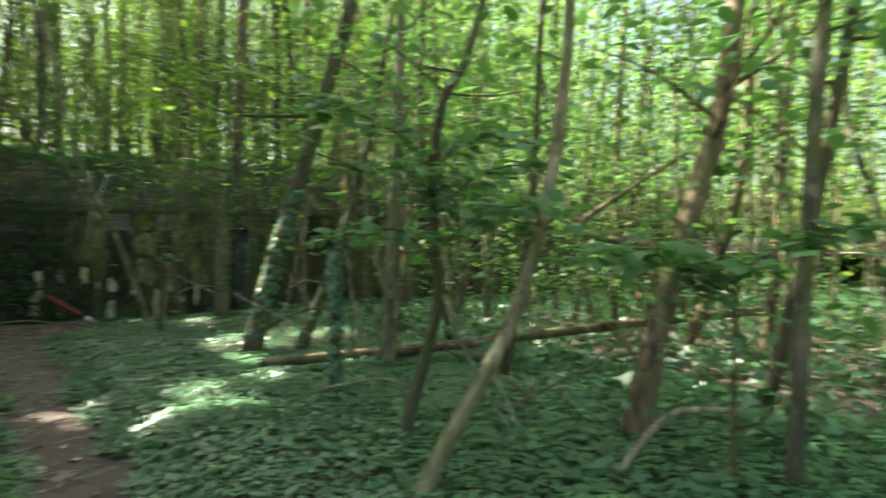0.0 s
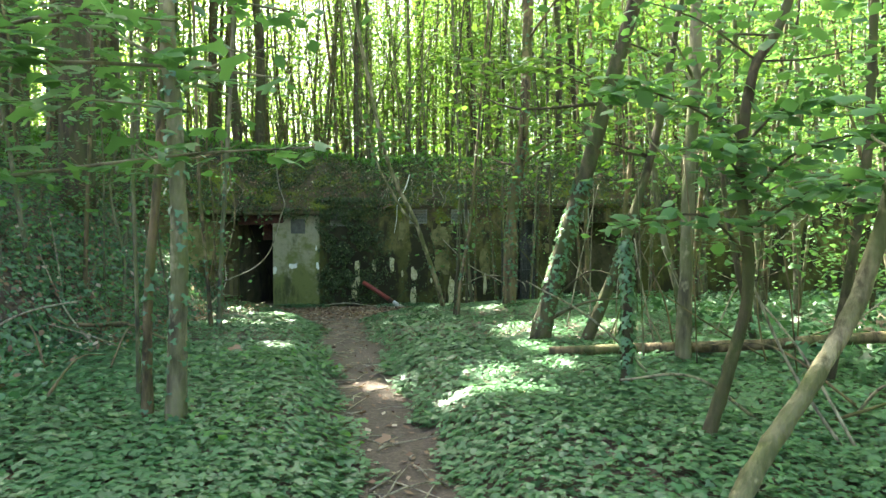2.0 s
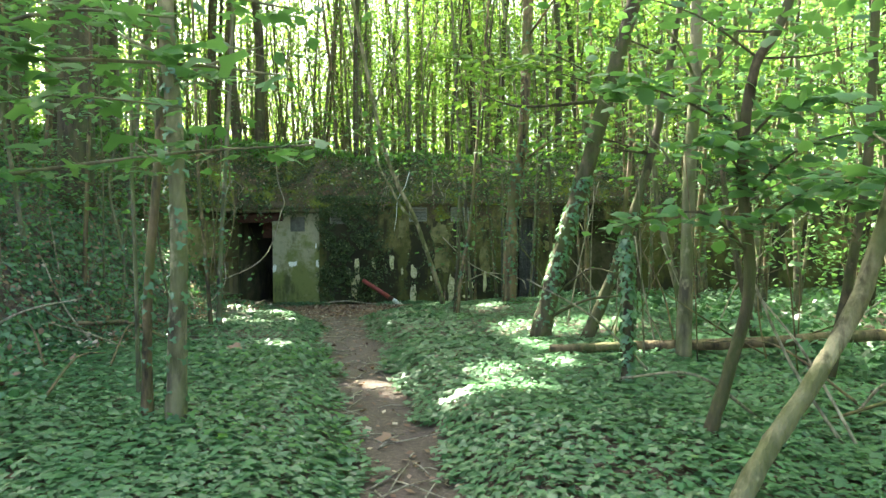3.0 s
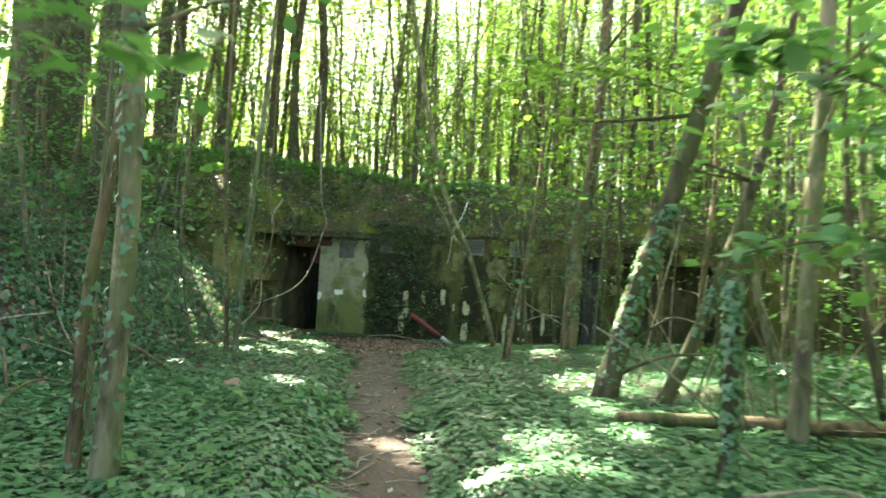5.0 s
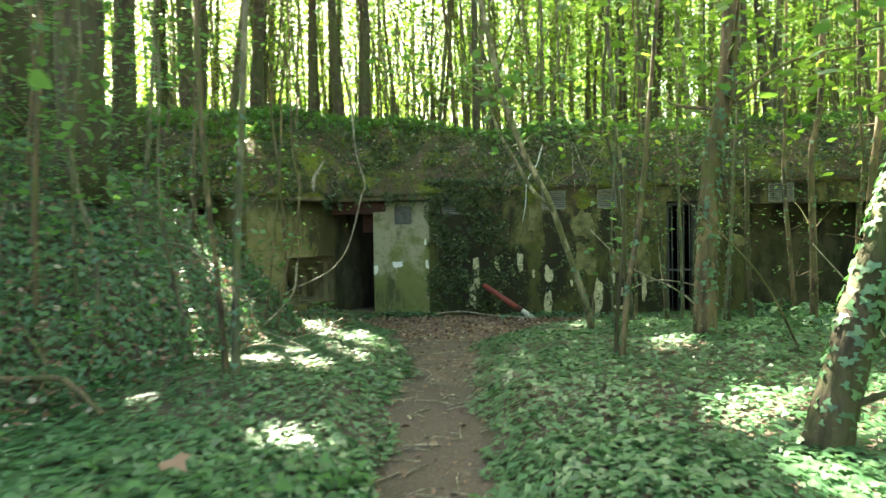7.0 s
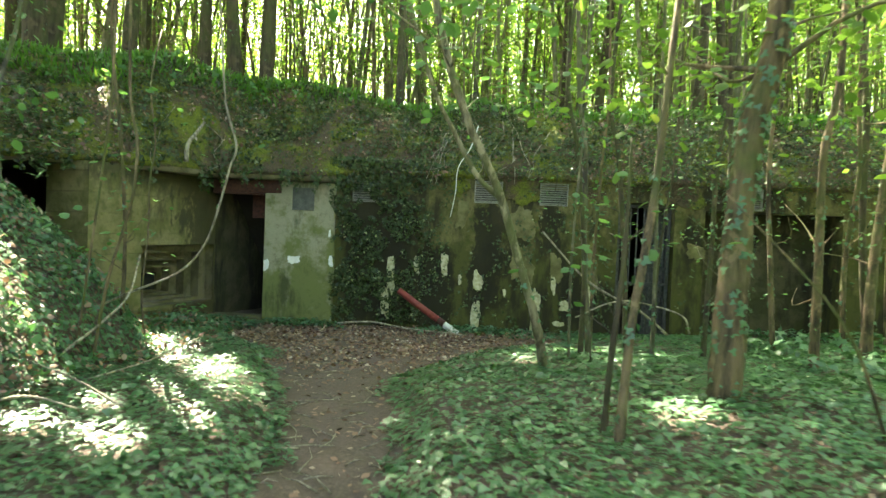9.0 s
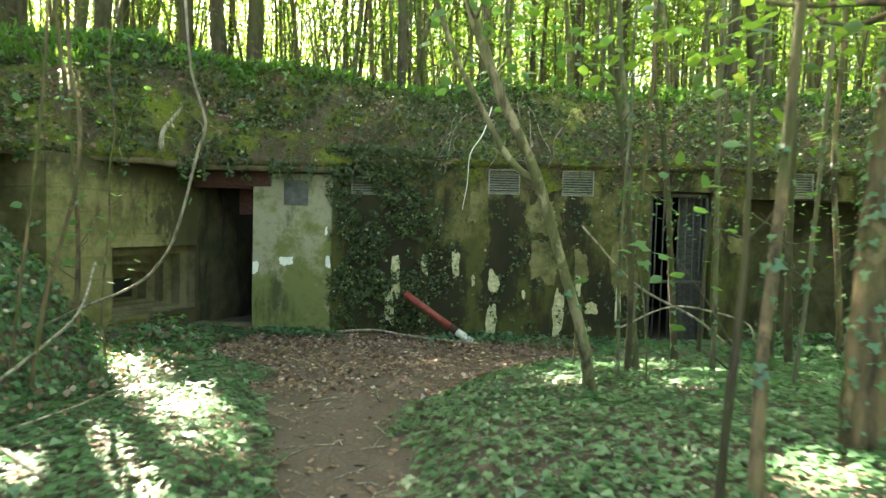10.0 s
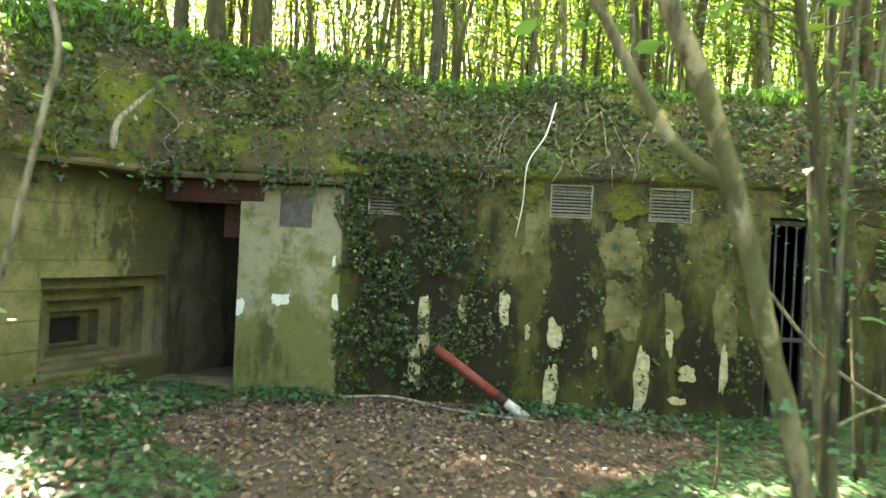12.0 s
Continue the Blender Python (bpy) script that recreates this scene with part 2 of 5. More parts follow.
def part(name, bm, mat, parent, label=""):
    me = bpy.data.meshes.new(name)
    bm.to_mesh(me)
    bm.free()
    me.materials.append(mat)
    return child(name, me, parent, label)


def box(lo, hi, bevel=0.0, bm=None):
    bm = bm or bmesh.new()
    lo, hi = Vector(lo), Vector(hi)
    geom = bmesh.ops.create_cube(bm, size=1, matrix=Matrix.LocRotScale((lo + hi) / 2, None, hi - lo))
    if bevel:
        edges = list({e for v in geom["verts"] for e in v.link_edges})
        bmesh.ops.bevel(bm, geom=edges, offset=bevel, segments=2, affect="EDGES", profile=0.6)
    return bm


IVY_SHAPE = np.array([(0, 0, 0.0), (-0.42, -0.18, -0.05), (-0.5, 0.22, -0.08), (-0.2, 0.38, 0.0), (0, 0.85, -0.1), (0.2, 0.38, 0.0), (0.5, 0.22, -0.08), (0.42, -0.18, -0.05)], float)
IVY_FACES = np.array([(0, 2, 1), (0, 3, 2), (0, 4, 3), (0, 5, 4), (0, 6, 5), (0, 7, 6)])
SMALL_IVY_SHAPE = np.array([(0, 0, 0.0), (-0.5, 0.02, -0.07), (-0.24, 0.4, 0.0), (0, 0.85, -0.1), (0.24, 0.4, 0.0), (0.5, 0.02, -0.07)], float)
SMALL_IVY_FACES = np.array([(0, 2, 1), (0, 3, 2), (0, 4, 3), (0, 5, 4)])
OVAL_SHAPE = np.array([(0, 0, 0.0), (-0.38, 0.3, -0.06), (-0.33, 0.68, -0.08), (0, 1.05, -0.16), (0.33, 0.68, -0.08), (0.38, 0.3, -0.06), (0, 0.5, 0.03)], float)
OVAL_FACES = np.array([(0, 6, 1), (1, 6, 2), (2, 6, 3), (3, 6, 4), (4, 6, 5), (5, 6, 0)])
QUAD_SHAPE = np.array([(0, 0, 0.0), (-0.36, 0.45, -0.04), (0, 1.0, -0.12), (0.36, 0.45, -0.04)], float)
QUAD_FACES = np.array([(0, 2, 1), (0, 3, 2)])
BLADE_SHAPE = np.array([(-0.04, 0, 0.0), (0.04, 0, 0.0), (0.03, 0.6, 0.08), (0, 1.0, -0.1)], float)
BLADE_FACES = np.array([(0, 1, 2), (0, 2, 3)])


def leaf_arrays(pos, nrm, size, shape, faces, spin=None):
    """One leaf at each place, with its face along nrm; size in metres."""
    n = len(pos)
    nrm = nrm / np.linalg.norm(nrm, axis=1, keepdims=True)
    ref = np.where(np.abs(nrm[:, 2:3]) < 0.9, [[0.0, 0, 1]], [[1.0, 0, 0]])
    u = np.cross(ref, nrm)
    u /= np.linalg.norm(u, axis=1, keepdims=True)
    v = np.cross(nrm, u)
    a = rng.uniform(0, 2 * np.pi, n) if spin is None else spin
    c, s = np.cos(a)[:, None], np.sin(a)[:, None]
    u, v = c * u + s * v, c * v - s * u
    vs = pos[:, None, :] + size[:, None, None] * (shape[None, :, 0:1] * u[:, None] + shape[None, :, 1:2] * v[:, None] + shape[None, :, 2:3] * nrm[:, None])
    fs = faces[None] + (np.arange(n) * len(shape))[:, None, None]
    return vs.reshape(-1, 3), fs.reshape(-1, faces.shape[1])


def leaves(name, pos, nrm, size, mat, shape=IVY_SHAPE, faces=IVY_FACES, spin=None):
    return fast_mesh(name, *leaf_arrays(pos, nrm, size, shape, faces, spin), mat)


def smooth_line(points, steps=6):
    """Points along a soft curve through the given ones."""
    p = np.array(points, float)
    p = np.vstack([2 * p[0] - p[1], p, 2 * p[-1] - p[-2]])
    out = []
    for i in range(1, len(p) - 2):
        for t in np.linspace(0, 1, steps, endpoint=False):
            a, b, c, d = p[i - 1:i + 3]
            out.append(0.5 * (2 * b + (c - a) * t + (2 * a - 5 * b + 4 * c - d) * t * t + (3 * b - a - 3 * c + d) * t ** 3))
    out.append(p[-2])
    return np.array(out)


def tube_arrays(line, radii, sides=8, knobs=0.12):
    line, n = np.asarray(line, float), len(line)
    radii = np.interp(np.linspace(0, 1, n), np.linspace(0, 1, len(radii)), radii)
    tan = np.gradient(line, axis=0)
    tan /= np.linalg.norm(tan, axis=1, keepdims=True) + 1e-9
    ref = np.array([0.0, 1, 0]) if abs(tan[0][1]) < 0.8 else np.array([1.0, 0, 0])
    u = np.cross(tan, ref)
    u /= np.linalg.norm(u, axis=1, keepdims=True)
    v = np.cross(tan, u)
    a = np.linspace(0, 2 * np.pi, sides, endpoint=False)
    r = radii[:, None] * (1 + knobs * rng.standard_normal((n, sides)) * 0.5)
    vs = line[:, None] + r[:, :, None] * (np.cos(a)[None, :, None] * u[:, None] + np.sin(a)[None, :, None] * v[:, None])
    idx = np.arange(n * sides).reshape(n, sides)
    q = np.stack([idx[:-1], np.roll(idx[:-1], -1, 1), np.roll(idx[1:], -1, 1), idx[1:]], -1).reshape(-1, 4)
    tris = np.vstack([q[:, [0, 1, 2]], q[:, [0, 2, 3]]])
    tip = len(vs.reshape(-1, 3))
    vs = np.vstack([vs.reshape(-1, 3), line[-1:], line[:1]])
    caps = [(idx[-1][k], idx[-1][(k + 1) % sides], tip) for k in range(sides)] + [(idx[0][(k + 1) % sides], idx[0][k], tip + 1) for k in range(sides)]
    return vs, np.vstack([tris, np.array(caps)])


def joined(pieces):
    vs, fs, at = [], [], 0
    for v, f in pieces:
        vs.append(v)
        fs.append(f + at)
        at += len(v)
    return np.vstack(vs), np.vstack(fs)


def tube_mesh(name, tubes, mat):
    return fast_mesh(name, *joined([tube_arrays(*t) for t in tubes]), mat, smooth=True)


def sstep(a, b, x):
    t = np.clip((x - a) / (b - a), 0, 1)
    return t * t * (3 - 2 * t)


def wave(x, y, f, seed=0.0):
    """A cheap smooth unevenness, about -1 to 1."""
    return (np.sin(f * x + 1.3 * seed + 1.7 * np.sin(0.6 * f * y + seed)) + np.sin(f * 1.3 * y + 2.1 * seed + 1.3 * np.sin(0.8 * f * x - seed))) / 2


# ---- the lie of the land ----
def path_mid(y):
    return np.interp(y, [-8, 0, 3.3, 5.5, 6.5, 8.0, 8.6, 10, 11, 11.7, 13.5, 16], [-0.6, 0.0, -0.13, -0.5, -0.67, -0.95, -1.03, -1.22, -1.42, -1.6, -1.45, -1.1])


def path_half(y):
    return np.interp(y, [-8, 3.3, 5.5, 6.5, 8.6, 9.8, 11.7, 12.7, 13.6, 14.6, 16], [0.25, 0.22, 0.23, 0.25, 0.29, 0.31, 0.48, 0.9, 1.65, 2.3, 2.6])


def bare(x, y):
    """1 on the trodden soil, 0 in the ivy."""
    wob = 0.09 * wave(x, y, 5.1, 2.0) + 0.05 * wave(x, y, 13.0, 4.0) + 0.3 * wave(x, y, 2.7, 5.0) * sstep(11.5, 13.5, y)
    return 1 - sstep(-0.06, 0.1, np.abs(x - path_mid(y)) - path_half(y) + wob)


def ground_z(x, y):
    x, y = np.asarray(x, float), np.asarray(y, float)
    z = np.interp(y, [-60, 3, 8, 12, 15.9, 60], [0.06, 0.06, 0.08, -0.14, -0.27, -0.27])
    off = np.abs(x - path_mid(y)) - path_half(y)
    z = z + 0.13 * sstep(0.0, 0.45, off) * sstep(16.5, 14.5, y)
    z = z + 0.22 * np.exp(-((x - 1.7) / 1.5) ** 2 - ((y - 10.4) / 2.0) ** 2)
    toe = np.interp(y, [-20, 2, 6, 10, 12, 13, 14, 15, 60], [-6.5, -5.4, -3.8, -3.3, -3.5, -4.1, -4.9, -5.3, -5.7])
    u = np.maximum(0, toe - x)
    amp, rate = 3.1, 0.42
    z = z + amp * (1 - np.exp(-rate * u)) + 0.03 * u * sstep(40, 5, u)
    z = z + 0.03 * wave(x, y, 2.3, 1.0) * sstep(0.0, 0.6, off) + 0.012 * wave(x, y, 6.7, 3.0)
    z = z - 0.35 * sstep(25, 70, np.hypot(x, y - 10))
    return z


def crest_z(x):
    return np.interp(x, [-40, -8.6, -6.7, -4.4, -1.3, 40], [4.3, 3.98, 3.88, 3.8, 3.4, 3.4])


def mound_edge(x):
    """Where the earth cover begins above the face of the bunker."""
    return np.interp(x, [-60, -6.5, -5.6, -4.62, -4.25, -2.6, -2.2, 60], [13.4, 13.5, 13.85, 14.85, 15.6, 15.74, 15.87, 15.87])


def mound_z(x, y):
    x, y = np.asarray(x, float), np.asarray(y, float)
    s = np.clip((y - mound_edge(x)) / np.interp(x, [-6, -4.4, -2.5], [3.0, 2.3, 1.7]), 0, 1)
    rise = 0.62 * (1 - (1 - s) ** 2.2) + 0.38 * s
    z0 = np.interp(x, [-2.6, -2.2], [2.04, 2.13])
    z = z0 + (crest_z(x) - z0) * rise + 0.012 * np.maximum(0, y - 17.5)
    return z + (0.09 * wave(x, y, 2.0, 5.0) + 0.05 * wave(x, y, 5.5, 1.0) + 0.025 * wave(x, y, 12.0, 2.0)) * sstep(0, 0.3, s)


def top_z(x, y):
    return np.where((y > mound_edge(x) + 0.1), np.maximum(mound_z(x, y), ground_z(x, y)), ground_z(x, y))


def sheet(name, xs, ys, height, mat):
    gx, gy = np.meshgrid(xs, ys)
    v = np.stack([gx, gy, height(gx, gy)], -1).reshape(-1, 3)
    i = np.arange(len(xs) * len(ys)).reshape(len(ys), len(xs))
    q = np.stack([i[:-1, :-1], i[:-1, 1:], i[1:, 1:], i[1:, :-1]], -1).reshape(-1, 4)
    return new(name, fast_mesh(name, v, q, mat, smooth=True))


near_x = np.concatenate([np.linspace(-400, -40, 8), np.linspace(-38, -12, 20), np.linspace(-11.8, 11.8, 200), np.linspace(12, 38, 20), np.linspace(40, 400, 8)])
near_y = np.concatenate([np.linspace(-400, -30, 8), np.linspace(-28, -4, 14), np.linspace(-3.8, 18, 190), np.linspace(18.5, 60, 30), np.linspace(65, 400, 8)])
tagged(sheet("ground", near_x, near_y, ground_z, SOIL), "brown forest soil with a worn footpath", "ground", kind="structure")
far_x = np.concatenate([np.linspace(-300, -40, 8), np.linspace(-38, -10, 24), np.linspace(-9.8, 10, 170), np.linspace(11, 38, 24), np.linspace(40, 300, 8)])
slope = np.concatenate([np.linspace(0, 1, 20), np.linspace(1.05, 4, 24), np.linspace(4.5, 40, 40), np.linspace(50, 380, 8)])
gx, gs = np.meshgrid(far_x, slope)
gy = mound_edge(gx) + gs
v = np.stack([gx, gy, mound_z(gx, gy)], -1)
lip = v[0:1].copy()
lip[..., 2] -= 0.05
lip[..., 1] += 0.1
v = np.concatenate([lip, v]).reshape(-1, 3)
i = np.arange(len(v)).reshape(len(slope) + 1, len(far_x))
q = np.stack([i[:-1, :-1], i[:-1, 1:], i[1:, 1:], i[1:, :-1]], -1).reshape(-1, 4)
tagged(new("ground_earth_cover", fast_mesh("ground_earth_cover", v, q, MOSS, smooth=True)), "mossy earth bank heaped over the bunker roof", "earth bank", kind="structure")

# ---- the bunker ----
WALL_Y = 15.95


def wall_with_holes(name, x0, x1, z0, z1, holes, thick, mat, label):
    """A wall along x with its face at WALL_Y and openings (x0, x1, z0, z1) right through it."""
    bm = bmesh.new()
    xs = sorted({x0, x1, *[h[0] for h in holes], *[h[1] for h in holes]})
    zs = sorted({z0, z1, *[h[2] for h in holes], *[h[3] for h in holes]})
    for a, b in zip(xs, xs[1:]):
        for c, d in zip(zs, zs[1:]):
            if not any(h[0] <= a and b <= h[1] and h[2] <= c and d <= h[3] for h in holes):
                box((a, WALL_Y, c), (b, WALL_Y + thick, d), 0, bm)
    bmesh.ops.remove_doubles(bm, verts=bm.verts, dist=1e-4)
    seen = {}
    for f in bm.faces:
        key = tuple(sorted(v.index for v in f.verts))
        seen.setdefault(key, []).append(f)
    bmesh.ops.delete(bm, geom=[f for fs in seen.values() if len(fs) > 1 for f in fs], context="FACES_ONLY")
    me = bpy.data.meshes.new(name)
    bm.to_mesh(me)
    bm.free()
    me.materials.append(mat)
    return tagged(new(name, me), label, "wall", kind="structure")


VENTS = [(-2.21, -1.83, 1.69, 2.01), (-0.31, 0.09, 1.74, 2.05), (0.7, 1.1, 1.74, 2.05), (3.64, 4.02, 1.78, 2.08)]
GATE = (1.9, 2.76, -0.6, 1.82)
RECESS = (3.22, 5.3, -0.6, 1.74)
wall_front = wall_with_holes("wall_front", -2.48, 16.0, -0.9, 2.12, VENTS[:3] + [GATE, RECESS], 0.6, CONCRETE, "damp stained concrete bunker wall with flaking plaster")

# pier beside the doorway, a little proud of the wall
tagged(new("wall_pier", bpy.data.meshes.new("wall_pier")), "pale green-stained concrete pier beside the doorway", "wall", kind="structure")
pier = bpy.data.objects["wall_pier"]
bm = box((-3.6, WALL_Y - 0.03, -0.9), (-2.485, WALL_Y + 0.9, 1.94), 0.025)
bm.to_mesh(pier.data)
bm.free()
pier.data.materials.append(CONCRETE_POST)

def prism(name, outline, z0, z1, mat, label, category="wall", bevel=0.0):
    """A standing block over a plan outline."""
    bm = bmesh.new()
    base = bm.faces.new([bm.verts.new((x, y, z0)) for x, y in outline])
    top = bmesh.ops.extrude_face_region(bm, geom=[base])
    bmesh.ops.translate(bm, verts=[g for g in top["geom"] if isinstance(g, bmesh.types.BMVert)], vec=(0, 0, z1 - z0))
    bmesh.ops.recalc_face_normals(bm, faces=bm.faces)
    if bevel:
        bmesh.ops.bevel(bm, geom=list(bm.edges), offset=bevel, segments=2, affect="EDGES")
    me = bpy.data.meshes.new(name)
    bm.to_mesh(me)
    bm.free()
    me.materials.append(mat)
    return tagged(new(name, me), label, category, kind="structure")


# splayed side wall of the entrance, with a stepped loophole; local x runs along it from the door outwards, local y into it
SPLAY = Matrix.Translation((-4.44, 16.12, 0)) @ Matrix.Rotation(math.atan2(-0.93, -0.36), 4, "Z")


def splay_point(s, d, z):
    return SPLAY @ Vector((s, -d, z))


EMB = (0.05, 1.45, 0.02, 0.9)          # outer mouth of the loophole: along, along, sill, head
bm = bmesh.new()


def quad(bm, a, b, c, d):
    bm.faces.new([bm.verts.new(p) for p in (a, b, c, d)])


s_end, wall_hi, wall_lo = 2.3, 2.0, -0.9
mouth = EMB
for a, b, c, d in [(0.0, mouth[0], wall_lo, wall_hi), (mouth[1], s_end, wall_lo, wall_hi), (mouth[0], mouth[1], wall_lo, mouth[2]), (mouth[0], mouth[1], mouth[3], wall_hi)]:
    quad(bm, splay_point(a, 0, c), splay_point(b, 0, c), splay_point(b, 0, d), splay_point(a, 0, d))
quad(bm, splay_point(0, 0, wall_lo), splay_point(0, 0, wall_hi), splay_point(0.0, 0.8, wall_hi), splay_point(0.0, 0.8, wall_lo))
quad(bm, splay_point(s_end, 0, wall_lo), splay_point(s_end, 0, wall_hi), splay_point(s_end, 0.8, wall_hi), splay_point(s_end, 0.8, wall_lo))
quad(bm, splay_point(0, 0.8, wall_lo), splay_point(0, 0.8, wall_hi), splay_point(s_end, 0.8, wall_hi), splay_point(s_end, 0.8, wall_lo))
bmesh.ops.remove_doubles(bm, verts=bm.verts, dist=1e-4)
bmesh.ops.recalc_face_normals(bm, faces=bm.faces)
me = bpy.data.meshes.new("wall_splayed")
bm.to_mesh(me)
bm.free()
me.materials.append(CONCRETE_YELLOW)
wall_splayed = tagged(new("wall_splayed", me), "ochre concrete side wall with a stepped loophole", "wall", kind="structure")


def ring(bm, r0, d0, r1, d1):
    p = [(r0[0], r0[2]), (r0[1], r0[2]), (r0[1], r0[3]), (r0[0], r0[3])]
    k = [(r1[0], r1[2]), (r1[1], r1[2]), (r1[1], r1[3]), (r1[0], r1[3])]
    for j in range(4):
        a, b = p[j], p[(j + 1) % 4]
        c, d = k[(j + 1) % 4], k[j]
        quad(bm, splay_point(a[0], d0, a[1]), splay_point(b[0], d0, b[1]), splay_point(c[0], d1, c[1]), splay_point(d[0], d1, d[1]))


bm = bmesh.new()
rects = []
for inset in (0.0, 0.13, 0.27, 0.41, 0.5):
    rects.append((mouth[0] + inset * 1.05, mouth[1] - inset * 1.05, mouth[2] + inset * 0.3, mouth[3] - inset * 0.92))
depth = 0.0
for r0, r1 in zip(rects, rects[1:]):
    ring(bm, r0, depth, r0, depth + 0.16)
    depth += 0.16
    ring(bm, r0, depth, r1, depth)
ring(bm, rects[-1], depth, rects[-1], depth + 0.12)
me = bpy.data.meshes.new("loophole")
bm.to_mesh(me)
bm.free()
me.materials.append(CONCRETE_GREY)
child("loophole", me, wall_splayed, "stepped grey concrete loophole")
# added black sheet in place of the shade in the inner hole
bm = box((mouth[0] + 0.3, 0.69, 0.1), (mouth[1] - 0.3, 0.74, 0.72))
bmesh.ops.transform(bm, verts=bm.verts, matrix=SPLAY @ Matrix.Scale(-1, 4, (0, 1, 0)))
part("loophole_shade_sheet", bm, SHADE_BLACK, wall_splayed, "near-black sheet standing for the dark inside the loophole")
for nm, lo, hi in (("frame_head", (mouth[0] - 0.02, -0.012, mouth[3]), (mouth[1] + 0.03, 0.02, mouth[3] + 0.05)), ("frame_jamb", (mouth[0] - 0.04, -0.012, mouth[2]), (mouth[0], 0.02, mouth[3])), ("frame_sill", (mouth[0] - 0.02, -0.03, mouth[2] - 0.06), (mouth[1] + 0.03, 0.02, mouth[2]))):
    bm = box(lo, hi, 0.006)
    bmesh.ops.transform(bm, verts=bm.verts, matrix=SPLAY @ Matrix.Scale(-1, 4, (0, 1, 0)))
    part(nm, bm, CONCRETE_YELLOW, wall_splayed)

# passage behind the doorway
prism("wall_passage_west", [(-4.44, 16.1), (-4.0, 17.6), (-4.0, 20.2), (-4.6, 20.2), (-5.0, 16.3)], -0.9, 1.95, CONCRETE_DIMMED, "stained grey concrete wall, coloured darker for the shade of the passage")
# sloping soffit where the passage goes down
profile = [(16.42, 1.945), (17.62, 0.22), (18.2, 0.22), (18.2, 1.945)]
me = mesh_of("ceiling_soffit", [(x, y, z) for x in (-4.35, -2.81) for y, z in profile], [(0, 1, 2, 3), (7, 6, 5, 4), (0, 4, 5, 1), (1, 5, 6, 2), (2, 6, 7, 3), (3, 7, 4, 0)], CONCRETE_GLOOM)
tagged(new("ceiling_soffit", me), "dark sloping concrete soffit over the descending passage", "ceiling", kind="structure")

prism("wall_passage_back", [(-4.0, 20.0), (5.5, 20.0), (5.5, 20.3), (-4.0, 20.3)], -0.9, 1.95, CONCRETE_GLOOM, "concrete back wall of the dark passage")
prism("wall_passage_east", [(-2.8, 16.86), (-2.5, 16.86), (-2.5, 20.0), (-2.8, 20.0)], -0.9, 1.95, CONCRETE_GLOOM, "concrete side wall of the dark passage")
prism("wall_far_east", [(3.0, 16.56), (16.0, 16.56), (16.0, 20.3), (5.6, 20.3), (5.6, 17.6), (3.0, 17.6)], -0.9, 1.95, CONCRETE_DIMMED, "concrete back of the further recess")

# roof slab
roof = prism("ceiling_slab", [(-9.0, 13.6), (-5.9, 13.75), (-4.6, 14.9), (-4.24, 15.65), (-2.46, 15.78), (-2.46, 15.97), (16.0, 15.97), (16.0, 20.4), (-9.0, 20.4)], 1.955, 2.05, CONCRETE_GREY, "thick concrete roof slab of the bunker", "ceiling", 0.02)

# rusty lintel over the door
bm = box((-4.42, WALL_Y - 0.05, 1.74), (-3.34, WALL_Y + 0.1, 1.945), 0.01)
for v in bm.verts:
    v.co.z += 0.012 * math.sin(9 * v.co.x)
lintel = new("steel_lintel")
lintel.location = (0, 0, 0)
part("beam", bm, RUST, lintel)
part("lower_flange", box((-4.42, WALL_Y - 0.06, 1.715), (-3.62, WALL_Y + 0.14, 1.738), 0.004), RUST, lintel)
part("hanging_plate", box((-3.9, WALL_Y + 0.3, 1.35), (-3.6, WALL_Y + 0.33, 1.73), 0.004), RUST, lintel, "torn rusty plate")
tagged(lintel, "rusted red-brown steel lintel over the dark doorway", "lintel")
step = box((-4.5, WALL_Y - 0.12, -0.5), (-3.6, WALL_Y + 0.3, -0.2), 0.03)
me = bpy.data.meshes.new("trim_threshold")
step.to_mesh(me)
step.free()
me.materials.append(CONCRETE_GREY)
tagged(new("trim_threshold", me), "worn concrete threshold of the doorway", "threshold", kind="structure")


def vent(x0, x1, z0, z1, y=WALL_Y):
    thing = new("wall_vent")
    w = 0.016
    bm = bmesh.new()
    for lo, hi in (((x0 - w, y - 0.012, z0 - w), (x1 + w, y + 0.03, z0)), ((x0 - w, y - 0.012, z1), (x1 + w, y + 0.03, z1 + w)), ((x0 - w, y - 0.012, z0), (x0, y + 0.03, z1)), ((x1, y - 0.012, z0), (x1 + w, y + 0.03, z1))):
        box(lo, hi, 0, bm)
    part("vent_frame", bm, VENT, thing)
    # black sheet drawn as the dark behind the slats
    part("vent_backing", box((x0, y + 0.045, z0), (x1, y + 0.06, z1)), SHADE_BLACK, thing)
    n = 9
    for k in range(n):
        zc = z0 + (k + 0.5) * (z1 - z0) / n
        bm = box((x0 + 0.003, -0.014, -0.005), (x1 - 0.003, 0.014, 0.005))
        bmesh.ops.rotate(bm, verts=bm.verts, cent=(0, 0, 0), matrix=Matrix.Rotation(radians(35), 3, "X"))
        bmesh.ops.translate(bm, verts=bm.verts, vec=(0, y + 0.018, zc))
        part("slat", bm, VENT, thing)
    return tagged(thing, "square grey metal wall vent with horizontal slats", "vent", "vents in the wall")


